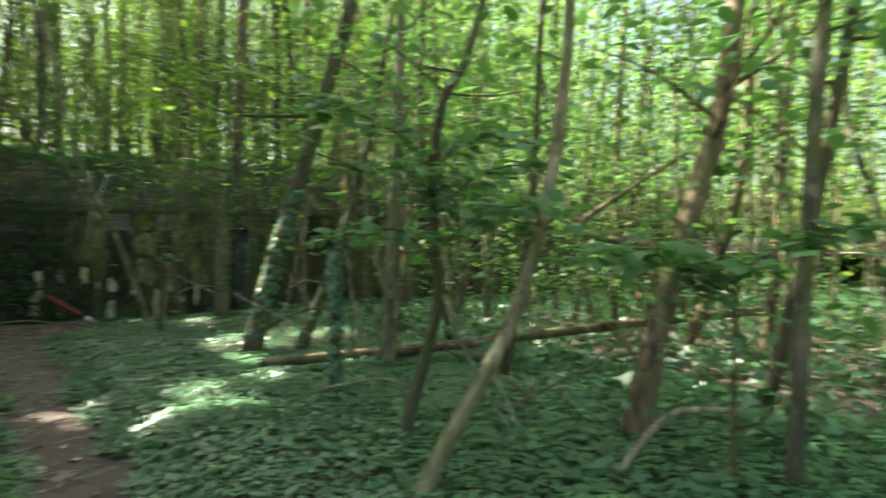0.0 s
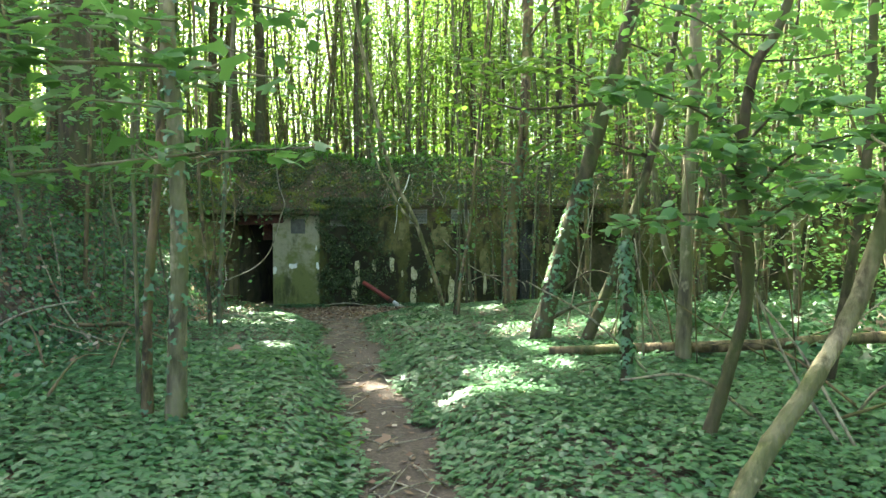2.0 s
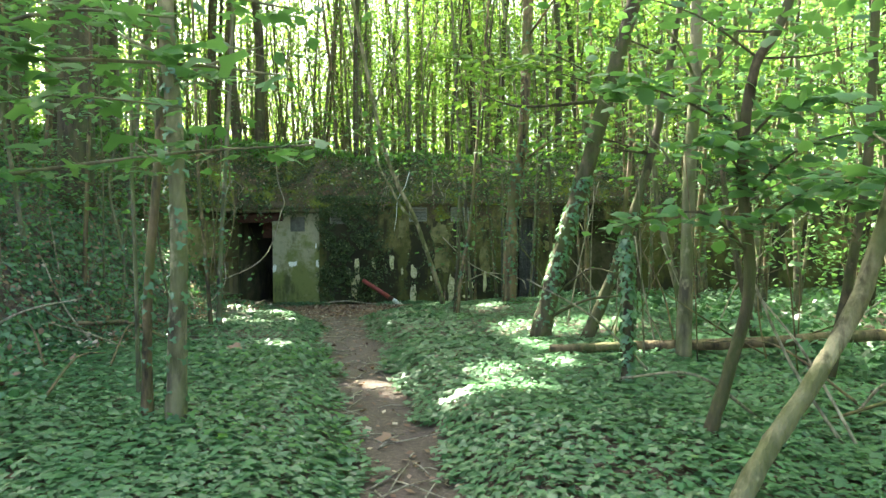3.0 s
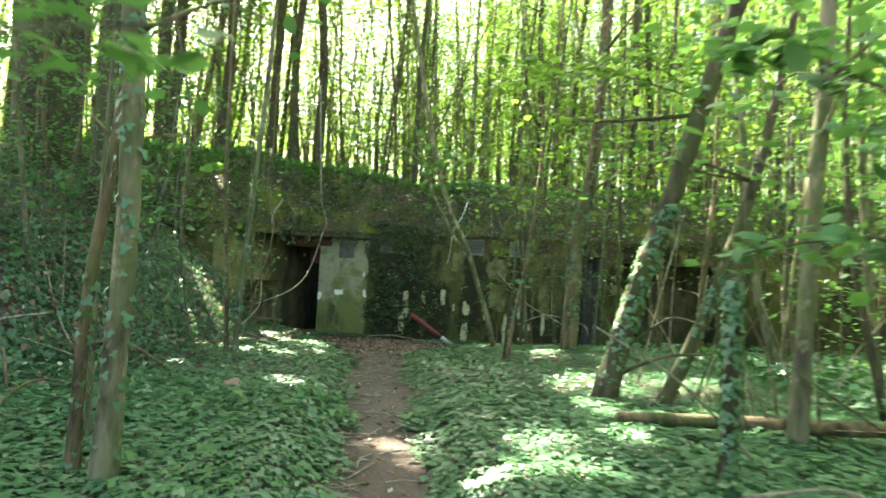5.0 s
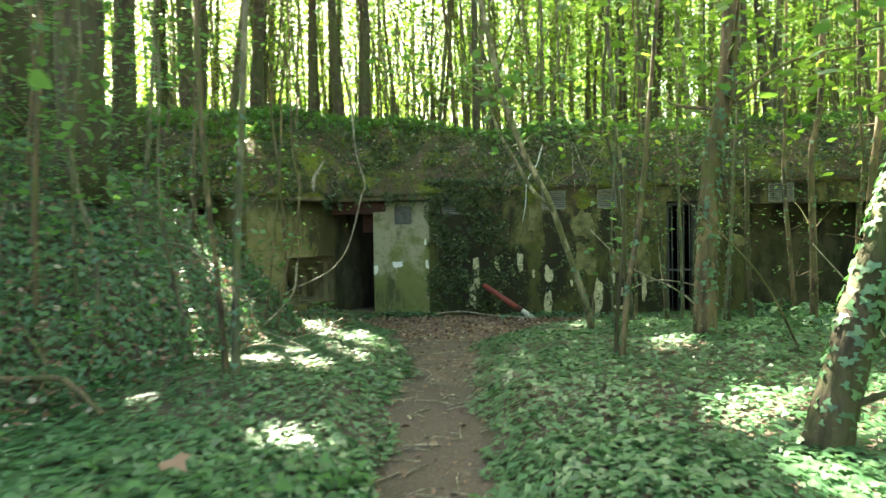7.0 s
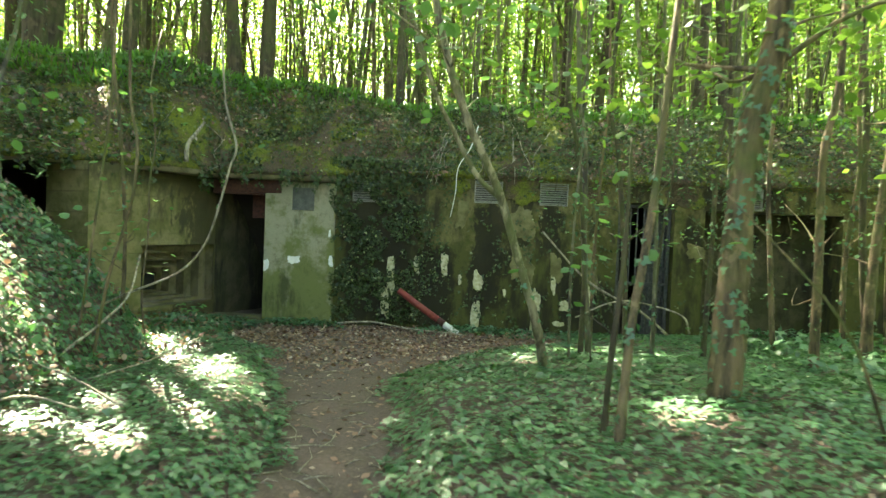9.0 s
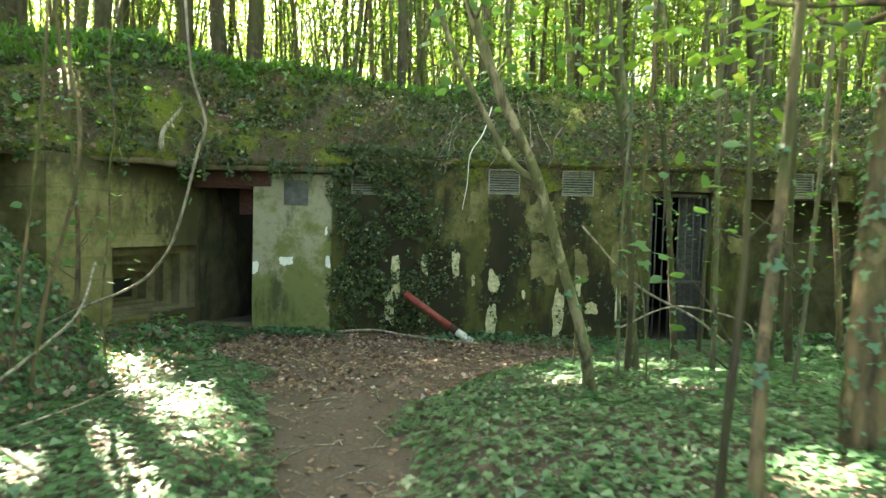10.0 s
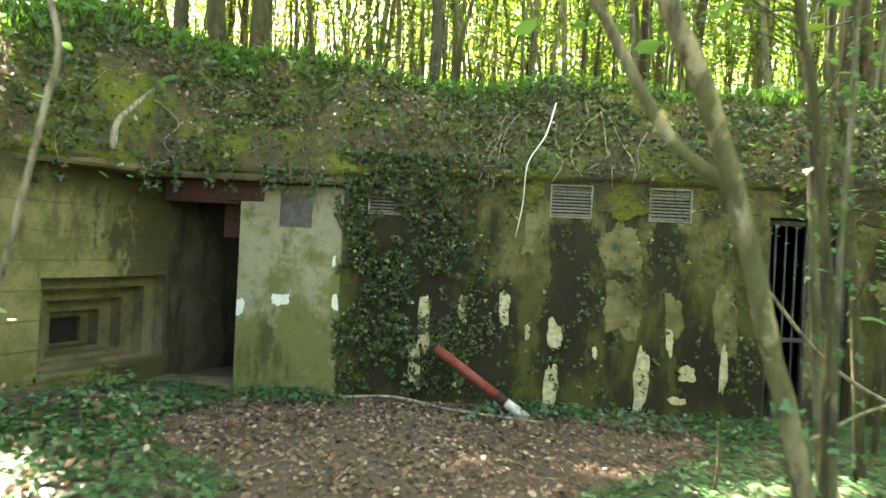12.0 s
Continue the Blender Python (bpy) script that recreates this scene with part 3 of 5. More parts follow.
for k, vv in enumerate(VENTS):
    vent(*vv, y=WALL_Y if k < 3 else WALL_Y - 0.07)
tagged(new("vent_plate", mesh_of("vent_plate", [], [], PLATE)), "blank grey metal plate on the concrete pier", "vent plate")
bm = box((-3.16, WALL_Y - 0.05, 1.5), (-2.82, WALL_Y - 0.028, 1.85), 0.004)
for k in range(3):
    box((-3.12, WALL_Y - 0.056, 1.56 + 0.1 * k), (-2.86, WALL_Y - 0.049, 1.575 + 0.1 * k), 0, bm)
bm.to_mesh(bpy.data.objects["vent_plate"].data)
bm.free()


def bar_gate(x0, x1, z0, z1, y):
    thing = new("bar_gate")
    for lo, hi, nm in (((x0, y, z1 - 0.05), (x1, y + 0.05, z1), "top_rail"), ((x0, y, z0), (x1, y + 0.05, z0 + 0.05), "bottom_rail"), ((x0, y, z0 + 0.85), (x1, y + 0.04, z0 + 0.89), "middle_rail"), ((x0, y, z0), (x0 + 0.05, y + 0.05, z1), "stile"), ((x1 - 0.05, y, z0), (x1, y + 0.05, z1), "stile")):
        part(nm, box(lo, hi, 0.004), IRON, thing)
    n = 7
    for k in range(n):
        xb = x0 + (k + 1) * (x1 - x0) / (n + 1)
        child("bar", tube_mesh("bar", [([(xb, y + 0.02, z0 + 0.02), (xb, y + 0.02, z1 - 0.02)], [0.011, 0.011], 8, 0.02)], IRON), thing)
    return tagged(thing, "grey iron bar gate closing a dark opening", "gate")


bar_gate(1.92, 2.74, -0.3, 1.8, WALL_Y + 0.12)
# timber-grey door leaf that stands open in the gate's recess
tagged(new("gate_leaf", mesh_of("gate_leaf", [], [], IRON)), "dull grey sheet-steel leaf behind the bars", "door leaf")
bm = box((2.4, WALL_Y + 0.3, -0.3), (2.74, WALL_Y + 0.35, 1.78), 0.005)
bm.to_mesh(bpy.data.objects["gate_leaf"].data)
bm.free()


def patch(name, x, z, w, tall, mat, seed, label, y=WALL_Y, parent=None, n=34):
    """A thin flake with a ragged outline lying on the wall."""
    r = random.Random(seed)
    bm = bmesh.new()
    pts = []
    ph = [r.uniform(0, 6.28) for _ in range(8)]
    for k in range(n):
        a = 2 * math.pi * k / n
        f = 0.9 + sum(0.22 / (h + 2) * math.sin((h + 2) * a + ph[h]) for h in range(8)) + 0.16 * (r.random() - 0.5)
        sq = 1 / max(abs(math.cos(a)), abs(math.sin(a))) ** 0.55
        pts.append((x + 0.5 * w * f * sq * math.cos(a), z + 0.5 * tall * f * sq * math.sin(a)))
    lo = [bm.verts.new((px, min(y + 0.004, WALL_Y + 0.002) if y > WALL_Y - 0.03 else y, pz)) for px, pz in pts]
    hi = [bm.verts.new((x + (px - x) * 0.95, y - 0.006, z + (pz - z) * 0.95)) for px, pz in pts]
    bm.faces.new(hi)
    for k in range(n):
        bm.faces.new((lo[k], lo[(k + 1) % n], hi[(k + 1) % n], hi[k]))
    bmesh.ops.recalc_face_normals(bm, faces=bm.faces)
    return part(name, bm, mat, parent, label)


for k, (x, z, w, h) in enumerate([(-0.22, 0.5, 0.17, 0.32), (-0.24, -0.06, 0.16, 0.56), (0.68, 0.08, 0.16, 0.76), (-1.58, 0.55, 0.14, 0.62), (-1.66, 0.12, 0.15, 0.5), (-1.18, 0.72, 0.1, 0.3), (-0.75, 0.75, 0.11, 0.42), (-0.5, 0.52, 0.06, 0.16), (1.14, 0.18, 0.2, 0.17), (1.5, 0.25, 0.08, 0.56), (0.95, 0.5, 0.08, 0.3), (1.05, -0.1, 0.18, 0.09), (0.2, 0.35, 0.06, 0.12)]):
    patch("plaster_flake", x, z, w, h, PLASTER, 30 + k, "pale flaking plaster", y=WALL_Y - 0.009 - 0.0012 * k, parent=wall_front)
for k, (x, z, w, h) in enumerate([(0.42, 1.42, 0.42, 0.6), (0.45, 0.8, 0.4, 0.62), (-0.5, 1.55, 0.2, 0.45), (3.1, 1.1, 0.3, 0.25), (1.5, 0.75, 0.26, 0.8), (0.98, 0.75, 0.2, 0.5)]):
    patch("plaster_coat", x, z, w, h, OLD_RENDER, 60 + k, "old pale render coat", y=WALL_Y - 0.0012 * k, parent=wall_front, n=56)
for k, (x, z, w, h) in enumerate([(-3.12, 0.72, 0.2, 0.14), (-3.55, 0.62, 0.09, 0.2), (-2.53, 0.72, 0.07, 0.2), (-2.56, 1.15, 0.04, 0.12)]):
    patch("chipped_spot", x, z, w, h, CHIP, 90 + k, "bare white chip", y=WALL_Y - 0.031, parent=pier)

for k, (x, z, w, h) in enumerate([(0.38, 2.02, 0.62, 0.62), (1.45, 1.98, 0.5, 0.34), (2.9, 1.95, 0.6, 0.4), (-0.55, 1.95, 0.3, 0.3)]):
    patch("moss_cushion", x, z, w, h, MOSS, 120 + k, "green moss cushion", y=WALL_Y - 0.016 - 0.0012 * k, parent=wall_front, n=56)

# red and white pole leaning at the wall foot
pole = new("marker_pole")
a, b = Vector((-1.42, 15.72, 0.33)), Vector((-0.5, 15.42, -0.25))
m1 = a.lerp(b, 0.68)
child("red_length", tube_mesh("red_length", [([a, a.lerp(m1, 0.5), m1], [0.05, 0.05], 14, 0.01)], RED), pole, "chipped red paint")
child("dark_joint", tube_mesh("dark_joint", [([m1, a.lerp(b, 0.78)], [0.053, 0.053], 14, 0.01)], RUST), pole, "rusted joint")
child("white_length", tube_mesh("white_length", [([a.lerp(b, 0.78), b], [0.049, 0.049], 14, 0.01)], WHITE_PAINT), pole, "dirty white paint")
tagged(pole, "red and white painted pole leaning against the wall foot", "pole")


# ---- trees ----
# sunny places that the crowns leave gaps for: x, y and half widths
LIT_BANK = [(-3.9, 12.8, 0.2, 0.11), (-3.55, 12.4, 0.24, 0.15), (-3.0, 11.75, 0.34, 0.22), (-2.55, 11.2, 0.24, 0.2), (-2.35, 10.5, 0.28, 0.22), (-2.45, 9.95, 0.34, 0.25), (-2.08, 9.6, 0.2, 0.16), (-2.3, 9.15, 0.28, 0.16), (-3.5, 9.0, 0.29, 0.2), (-2.9, 9.3, 0.24, 0.12), (-3.58, 10.2, 0.26, 0.21), (-2.83, 7.5, 0.12, 0.09), (-1.55, 6.8, 0.18, 0.11)]
LIT_PATH = [(-2.39, 13.0, 0.09, 0.04), (-1.35, 11.14, 0.08, 0.02), (-2.07, 11.23, 0.05, 0.03), (-1.32, 9.48, 0.06, 0.02), (-1.06, 9.44, 0.05, 0.02), (-0.97, 10.88, 0.05, 0.02), (-0.65, 9.0, 0.06, 0.03), (-0.51, 5.67, 0.18, 0.02), (-0.37, 5.34, 0.16, 0.02), (-0.5, 8.6, 0.05, 0.02)]
LIT_EAST = [(1.2, 7.35, 0.39, 0.26), (1.65, 7.8, 0.53, 0.26), (2.05, 7.9, 0.39, 0.26), (1.25, 6.4, 0.34, 0.26), (1.0, 5.6, 0.36, 0.17), (0.62, 5.35, 0.39, 0.17), (0.6, 4.83, 0.21, 0.14), (0.25, 4.6, 0.18, 0.1), (0.33, 3.9, 0.11, 0.1), (1.9, 6.2, 0.29, 0.29), (0.24, 12.45, 0.22, 0.08), (0.2, 12.92, 0.14, 0.05), (1.1, 13.5, 0.22, 0.05), (1.65, 13.1, 0.17, 0.08), (0.9, 11.9, 0.13, 0.07), (0.63, 13.25, 0.14, 0.05), (0.96, 9.66, 0.13, 0.1)]
LIT = LIT_BANK + LIT_PATH + LIT_EAST
SX, SY = SUN_DIR.x / SUN_DIR.z, SUN_DIR.y / SUN_DIR.z


def lets_sun(p, margin=0.0):
    """True where a leaf would stand between the sun and one of the sunny openings' ground."""
    fx, fy = p[:, 0] - SX * (p[:, 2] - 0.25), p[:, 1] - SY * (p[:, 2] - 0.25)
    hit = np.zeros(len(p), bool)
    for x, y, a, b in LIT:
        ragged = (0.8 + 0.5 * wave(fx, fy, 9.0, x) ** 2) * ((wave(fx, fy, 10.0, 3.0) + 0.5 * wave(fx, fy, 21.0, 1.0) > -0.62) | (a < 0.28))
        room = margin if a > 0.12 else 0.3 * margin
        hit |= ((fx - x) / (a + room)) ** 2 + ((fy - y) / (b + room)) ** 2 < ragged
    return hit


def limb(s, reach, rise=(0.1, 1.0)):
    d = np.array([rng.normal(), rng.normal(), rng.uniform(*rise)])
    d /= np.linalg.norm(d)
    e = s + d * reach * rng.uniform(0.5, 1.1)
    return [s, (s + e) / 2 + rng.normal(0, 0.06 * reach, 3), e]


def trunk_tubes(line, r0, r1, sides, twigs, reach, low=0.35):
    tubes = [(smooth_line(line, 7), [r0 * 1.3, r0, r0 * 0.96, (r0 + r1) / 2, r1], sides)]
    main = tubes[0][0]
    tips = []
    for k in range(twigs):
        pts = limb(main[int(len(main) * rng.uniform(low, 0.95))], reach)
        tubes.append((smooth_line(pts, 3), [r0 * 0.28, r0 * 0.06], 5))
        tips += pts[1:]
    return tubes, np.array(tips) if tips else np.zeros((0, 3))


def spray_leaves(pts, n, size):
    """Leaves in a flat spray along a twig."""
    line = smooth_line(pts, 8)
    k = rng.integers(1, len(line) - 1, n)
    along = line[k] - line[k - 1]
    side = np.cross(along, [0, 0, 1.0])
    side /= np.linalg.norm(side, axis=1, keepdims=True) + 1e-9
    off = rng.choice([-1, 1], n) * rng.uniform(0.02, 0.17, n)
    p = line[k] + side * off[:, None] + rng.normal(0, 0.025, (n, 3))
    return p, rng.normal(0, 0.28, (n, 3)) + [0, -0.15, 1.0], size * rng.uniform(0.6, 1.25, n)


def tree(line, r0, r1, bark, label, sides=12, twigs=6, reach=1.2, leaf_n=0, leaf_size=0.09, leaf_mat=None, leaf_shape=(OVAL_SHAPE, OVAL_FACES), low=0.35, name="tree", category="tree", group="", spread=0.3, flat=1.0, ivy=0, limbs=(), sprays=(), whole=False, ivy_top=0.6, over_path=False):
    """A tapered trunk, its branches, its leaves and the ivy on it. limbs: given branches (points, r0, r1); sprays: given leafy twigs (points, leaves, size)."""
    line = np.array(line, float)
    thing = new(name)
    thing.location = line[0]
    tubes, tips = trunk_tubes(line - line[0], r0, r1, sides, twigs, reach, low)
    for pts, a, b in limbs:
        tubes.append((smooth_line(np.array(pts, float) - line[0], 5), [a, b], 8))
    for pts, n, size in sprays:
        tubes.append((smooth_line(np.array(pts, float) - line[0], 5), [0.009, 0.003], 5))
    if whole:
        child("trunk", tube_mesh("trunk", tubes, bark), thing)
    else:
        child("trunk", tube_mesh("trunk", tubes[:1], bark), thing)
        for tb in tubes[1:]:
            if lets_sun(tb[0] + line[0], 0.03).any() and tb[0][-1][2] + line[0][2] > 2.6:
                continue
            child("branch", tube_mesh("branch", [tb], bark), thing)
    ps, ns, ss = [], [], []
    if leaf_n and len(tips):
        p = tips[rng.integers(0, len(tips), leaf_n)] + rng.normal(0, spread, (leaf_n, 3)) * [1, 1, 0.5]
        ps.append(p), ns.append(rng.normal(0, 0.4, (len(p), 3)) + [0, 0, flat]), ss.append(leaf_size * rng.uniform(0.6, 1.3, len(p)))
    for pts, n, size in sprays:
        p, nr, sz = spray_leaves(np.array(pts, float) - line[0], n, size)
        ps.append(p), ns.append(nr), ss.append(sz)
    if ps:
        p, nr, sz = np.vstack(ps), np.vstack(ns), np.concatenate(ss)
        ok = np.ones(len(p), bool) if whole or over_path else ~lets_sun(p + line[0], 0.03 + 0.7 * leaf_size)
        if not (whole or over_path):
            g = p + line[0]
            ok &= ~((np.abs(g[:, 0] - path_mid(g[:, 1])) < 0.95) & (g[:, 2] < 2.5) & (g[:, 1] < 11))
        child("crown", leaves("crown", p[ok], nr[ok], sz[ok], leaf_mat or FRESH, *leaf_shape), thing)
    if ivy:
        main = tubes[0][0]
        k = rng.integers(0, max(2, int((len(main) - 1) * ivy_top)), ivy)
        d = rng.normal(0, 1, (ivy, 3)) * [1, 1, 0.15]
        d /= np.linalg.norm(d, axis=1, keepdims=True)
        p = main[k] + (main[k + 1] - main[k]) * rng.uniform(0, 1, (ivy, 1)) + d * (r0 * rng.uniform(1.0, 1.25, (ivy, 1)) + 0.012)
        child("climbing_ivy", leaves("climbing_ivy", p, d + [0, 0, 0.4], 0.05 * rng.uniform(0.6, 1.3, ivy), IVY), thing, "climbing ivy")
    return tagged(thing, label, category, group)


def on(x, y, dz=-0.05):
    return np.array([x, y, float(top_z(x, y)) + dz])


def grown(x, y, height, lean=(0.0, 0.0), bend=0.1, n=5):
    b = on(x, y)
    pts = [b + np.array([lean[0] * h, lean[1] * h, h]) for h in np.linspace(0, height, n)]
    return [pts[0]] + [p + rng.normal(0, bend, 3) * [1, 1, 0] for p in pts[1:]]


# background wood: a few stems, repeated
protos = []
PROTO_R = [0.034, 0.045, 0.06, 0.085, 0.032, 0.026, 0.11, 0.03]
PROTO_BARK = [BARK_LICHEN, BARK, BARK_LICHEN, BARK_DARK, BARK_BROWN, BARK_LICHEN, BARK_DARK, BARK_PALE]
for k, r0 in enumerate(PROTO_R):
    h = rng.uniform(10, 14)
    lean = rng.normal(0, 0.06, 2)
    line = [np.array([lean[0] * z + rng.normal(0, 0.12) * (z > 0), lean[1] * z + rng.normal(0, 0.12) * (z > 0), z]) for z in np.linspace(0, h, 6)]
    protos.append(tree(line, r0, r0 * 0.4, PROTO_BARK[k], "slender grey-green woodland tree in full leaf", 7, 10, 1.9, 1700, 0.085, CANOPY, (QUAD_SHAPE, QUAD_FACES), 0.1, "woodland_tree", "tree", "trees of the wood", 0.45, 0.6, whole=True))


def shades_clearing(x, y):
    """Whether a crown here would shade one of the sunny places before the bunker."""
    for z in (3.0, 6.0, 9.0, 12.0, 15.0):
        gx, gy = x - SX * z, y - SY * z
        if any(math.hypot(gx - a, gy - b) < 3.1 for a, b, _, _ in LIT):
            return True
    return False


def stands_in_sun(x, y):
    """Whether an upright trunk here would shade one of the sunny places."""
    z = np.linspace(4, 15, 60)
    return bool(lets_sun(np.stack([np.full(60, x), np.full(60, y), z], -1), 0.12).any())


def plant_wood(count, x0, x1, y0, y1, clear):
    done, tries = 0, 0
    while done < count and tries < 4000:
        tries += 1
        x, y = rng.uniform(x0, x1), rng.uniform(y0, y1)
        if clear(x, y) or shades_clearing(x, y) or (x < -3 and y > 20 and rng.random() < 0.5):
            continue
        k = int(rng.choice(8, p=[0.18, 0.16, 0.12, 0.06, 0.18, 0.14, 0.02, 0.14]))
        copy_thing(protos[k], Matrix.Translation(Vector(on(x, y, -0.1))) @ Matrix.Rotation(rng.uniform(0, 6.28), 4, "Z"))
        done += 1


near_clear = lambda x, y: y < mound_edge(x) + 2.4
plant_wood(120, -16, 16, 18.0, 30, near_clear)
plant_wood(40, -3, 14, 18.0, 34, near_clear)
plant_wood(84, 5.2, 26, -6, 15.5, lambda x, y: y > 14.5 and x < 6)
plant_wood(14, -20, -9, 0, 14, lambda x, y: False)
# unseen trees added behind the start to hold back light from there
plant_wood(26, -20, 20, -20, -5, lambda x, y: False)
for k, p in enumerate(protos):
    p.location = on(3.5 + 1.7 * k, 19.0 + 1.3 * (k % 3), -0.1)

# stems on the crest whose crowns leave the clearing its sun
for k in range(40):
    x, y = rng.uniform(-13, 0.5), rng.uniform(17.2, 26)
    while not shades_clearing(x, y) or y < mound_edge(x) + 2.2 or stands_in_sun(x, y):
        x, y = rng.uniform(-14, 1.5), rng.uniform(17.2, 28)
    tree(grown(x, y, rng.uniform(8, 12), rng.normal(0, 0.06, 2), 0.1), float(rng.choice([0.03, 0.04, 0.05, 0.07, 0.1], p=[0.3, 0.3, 0.2, 0.14, 0.06])), 0.02, [BARK_LICHEN, BARK, BARK_BROWN, BARK_LICHEN][k % 4], "slender stem on the crest above the bunker", 8, 10, 1.6, 1000, 0.085, CANOPY, (QUAD_SHAPE, QUAD_FACES), 0.1, "slender_tree", "tree", "stems on the crest", 0.45, 0.6)
for x, y, r in ((-5.24, 19, 0.11), (-4.63, 19, 0.12), (-5.95, 19.2, 0.09), (-1.77, 17.9, 0.06), (-8.2, 17.6, 0.14), (-7.2, 18.4, 0.12)):
    tree(grown(x, y, 12, rng.normal(0, 0.03, 2), 0.07), r, r * 0.5, BARK_DARK, "dark tree trunk standing on the crest", 12, 14, 2.2, 1500, 0.1, CANOPY, (QUAD_SHAPE, QUAD_FACES), 0.4, "woodland_tree", "tree", "trees of the wood", 0.6, 0.6, ivy=60)

# the trees along the path
tree([on(-1.53, 4.02), (-1.49, 4.0, 1.2), (-1.51, 4.0, 2.03), (-1.55, 4.0, 2.7), (-1.6, 4.1, 5.5)], 0.048, 0.04, BARK_LICHEN, "young tree with mottled grey-green bark beside the path", twigs=6, reach=1.0, leaf_n=160, leaf_size=0.09, low=0.55, ivy=170, ivy_top=0.75,
     sprays=[([(-1.5, 4.0, 2.5), (-1.8, 3.9, 2.6), (-2.2, 3.8, 2.6), (-2.5, 3.7, 2.5)], 60, 0.09)])
# maple whose boughs hang over the path from the side
tree([on(-1.85, 2.05), (-1.86, 2.05, 0.9), (-1.82, 2.05, 1.6), (-1.8, 2.1, 2.4), (-1.85, 2.2, 4.5)], 0.03, 0.02, BARK, "young maple with bright green boughs over the path", twigs=4, reach=0.7, leaf_n=60, leaf_size=0.09, low=0.6, leaf_shape=(IVY_SHAPE, IVY_FACES), name="maple_sapling", over_path=True,
     sprays=[([(-1.82, 2.05, 1.4), (-1.3, 2.2, 1.5), (-0.8, 2.2, 1.56), (-0.4, 2.15, 1.575)], 80, 0.08), ([(-1.8, 2.1, 1.75), (-1.3, 2.1, 1.82), (-0.8, 2.05, 1.8), (-0.48, 2.0, 1.755)], 90, 0.085),
             ([(-1.8, 2.1, 1.85), (-1.35, 2.0, 1.88), (-1.05, 1.95, 1.92), (-0.75, 1.95, 1.9)], 80, 0.085), ([(-1.8, 2.1, 1.7), (-1.6, 2.3, 1.74), (-1.3, 2.5, 1.8), (-0.95, 2.6, 1.78)], 80, 0.085), ([(-1.8, 2.1, 2.0), (-1.4, 2.2, 2.1), (-0.9, 2.3, 2.12), (-0.5, 2.3, 2.05)], 80, 0.085)])
tree([on(-1.75, 4.15), (-1.72, 4.12, 1.0), (-1.66, 4.2, 2.2), (-1.7, 4.3, 4.5)], 0.028, 0.018, BARK_BROWN, "thin brown stem beside the young tree", twigs=5, reach=0.8, leaf_n=60, leaf_size=0.08, low=0.45, ivy=50, name="sapling", ivy_top=0.4)
tree([on(-2.05, 4.75), (-2.06, 4.75, 0.9), (-2.1, 4.8, 1.9), (-2.12, 4.85, 3.4)], 0.014, 0.01, BARK, "thin pale stem in the ivy", twigs=4, reach=0.5, leaf_n=50, leaf_size=0.07, low=0.4, name="sapling")
tree([on(1.17, 6.97), (1.38, 6.97, 1.0), (1.61, 6.97, 1.74), (1.82, 6.97, 2.45), (2.6, 7.0, 5.4), (3.2, 7.0, 10)], 0.085, 0.06, BARK_DARK, "dark leaning tree with ivy on its trunk", sides=16, twigs=10, reach=2.0, leaf_n=1700, leaf_size=0.085, leaf_mat=CANOPY, low=0.6, ivy=520, spread=0.6, ivy_top=0.5,
     limbs=[([(1.25, 6.95, 0.42), (1.42, 6.8, 0.55), (1.63, 6.6, 0.67), (1.9, 6.4, 0.72)], 0.02, 0.008), ([(1.3, 6.93, 0.65), (1.59, 6.9, 0.89), (1.73, 6.8, 0.97), (2.0, 6.7, 0.9)], 0.014, 0.006)],
     sprays=[([(1.95, 6.97, 2.85), (1.4, 7.2, 3.1), (0.8, 7.3, 3.25), (0.0, 7.4, 3.3)], 130, 0.1), ([(1.95, 6.97, 2.9), (1.3, 6.9, 3.2), (0.9, 6.8, 3.05), (0.4, 6.8, 2.95)], 100, 0.1)])
tree([on(1.64, 6.9), (1.97, 6.9, 0.94), (2.16, 6.9, 1.48), (2.5, 7.0, 2.6), (3.0, 7.2, 5.0)], 0.055, 0.025, BARK_DARK, "dark leaning stem beside the leaning tree", twigs=5, reach=1.1, leaf_n=160, low=0.5, ivy=90, name="sapling")
tree([on(1.28, 10.0), (1.31, 10.0, 1.2), (1.36, 10.0, 2.0), (1.53, 10.0, 3.2), (1.7, 10.1, 8.0), (1.8, 10, 12)], 0.085, 0.06, BARK_BROWN, "upright woodland tree wrapped in ivy", sides=14, twigs=10, reach=2.2, leaf_n=1700, leaf_size=0.09, leaf_mat=CANOPY, low=0.5, ivy=420, spread=0.7, ivy_top=0.7)
tree([on(0.36, 11.85), (0.24, 11.6, 0.5), (0.04, 11.5, 1.1), (-0.14, 11.4, 1.62), (-0.3, 11.3, 1.95), (-0.47, 11.25, 2.3), (-0.75, 11.2, 3.2), (-1.3, 11.0, 6.0)], 0.036, 0.03, BARK_PALE, "pale leaning tree with blotched smooth bark", sides=14, twigs=5, reach=1.2, leaf_n=220, leaf_size=0.1, low=0.7, ivy=26, ivy_top=0.25,
     limbs=[([(-0.14, 11.42, 1.6), (-0.35, 11.48, 1.8), (-0.55, 11.5, 2.15), (-0.78, 11.5, 2.6), (-1.1, 11.5, 3.6)], 0.024, 0.016)])
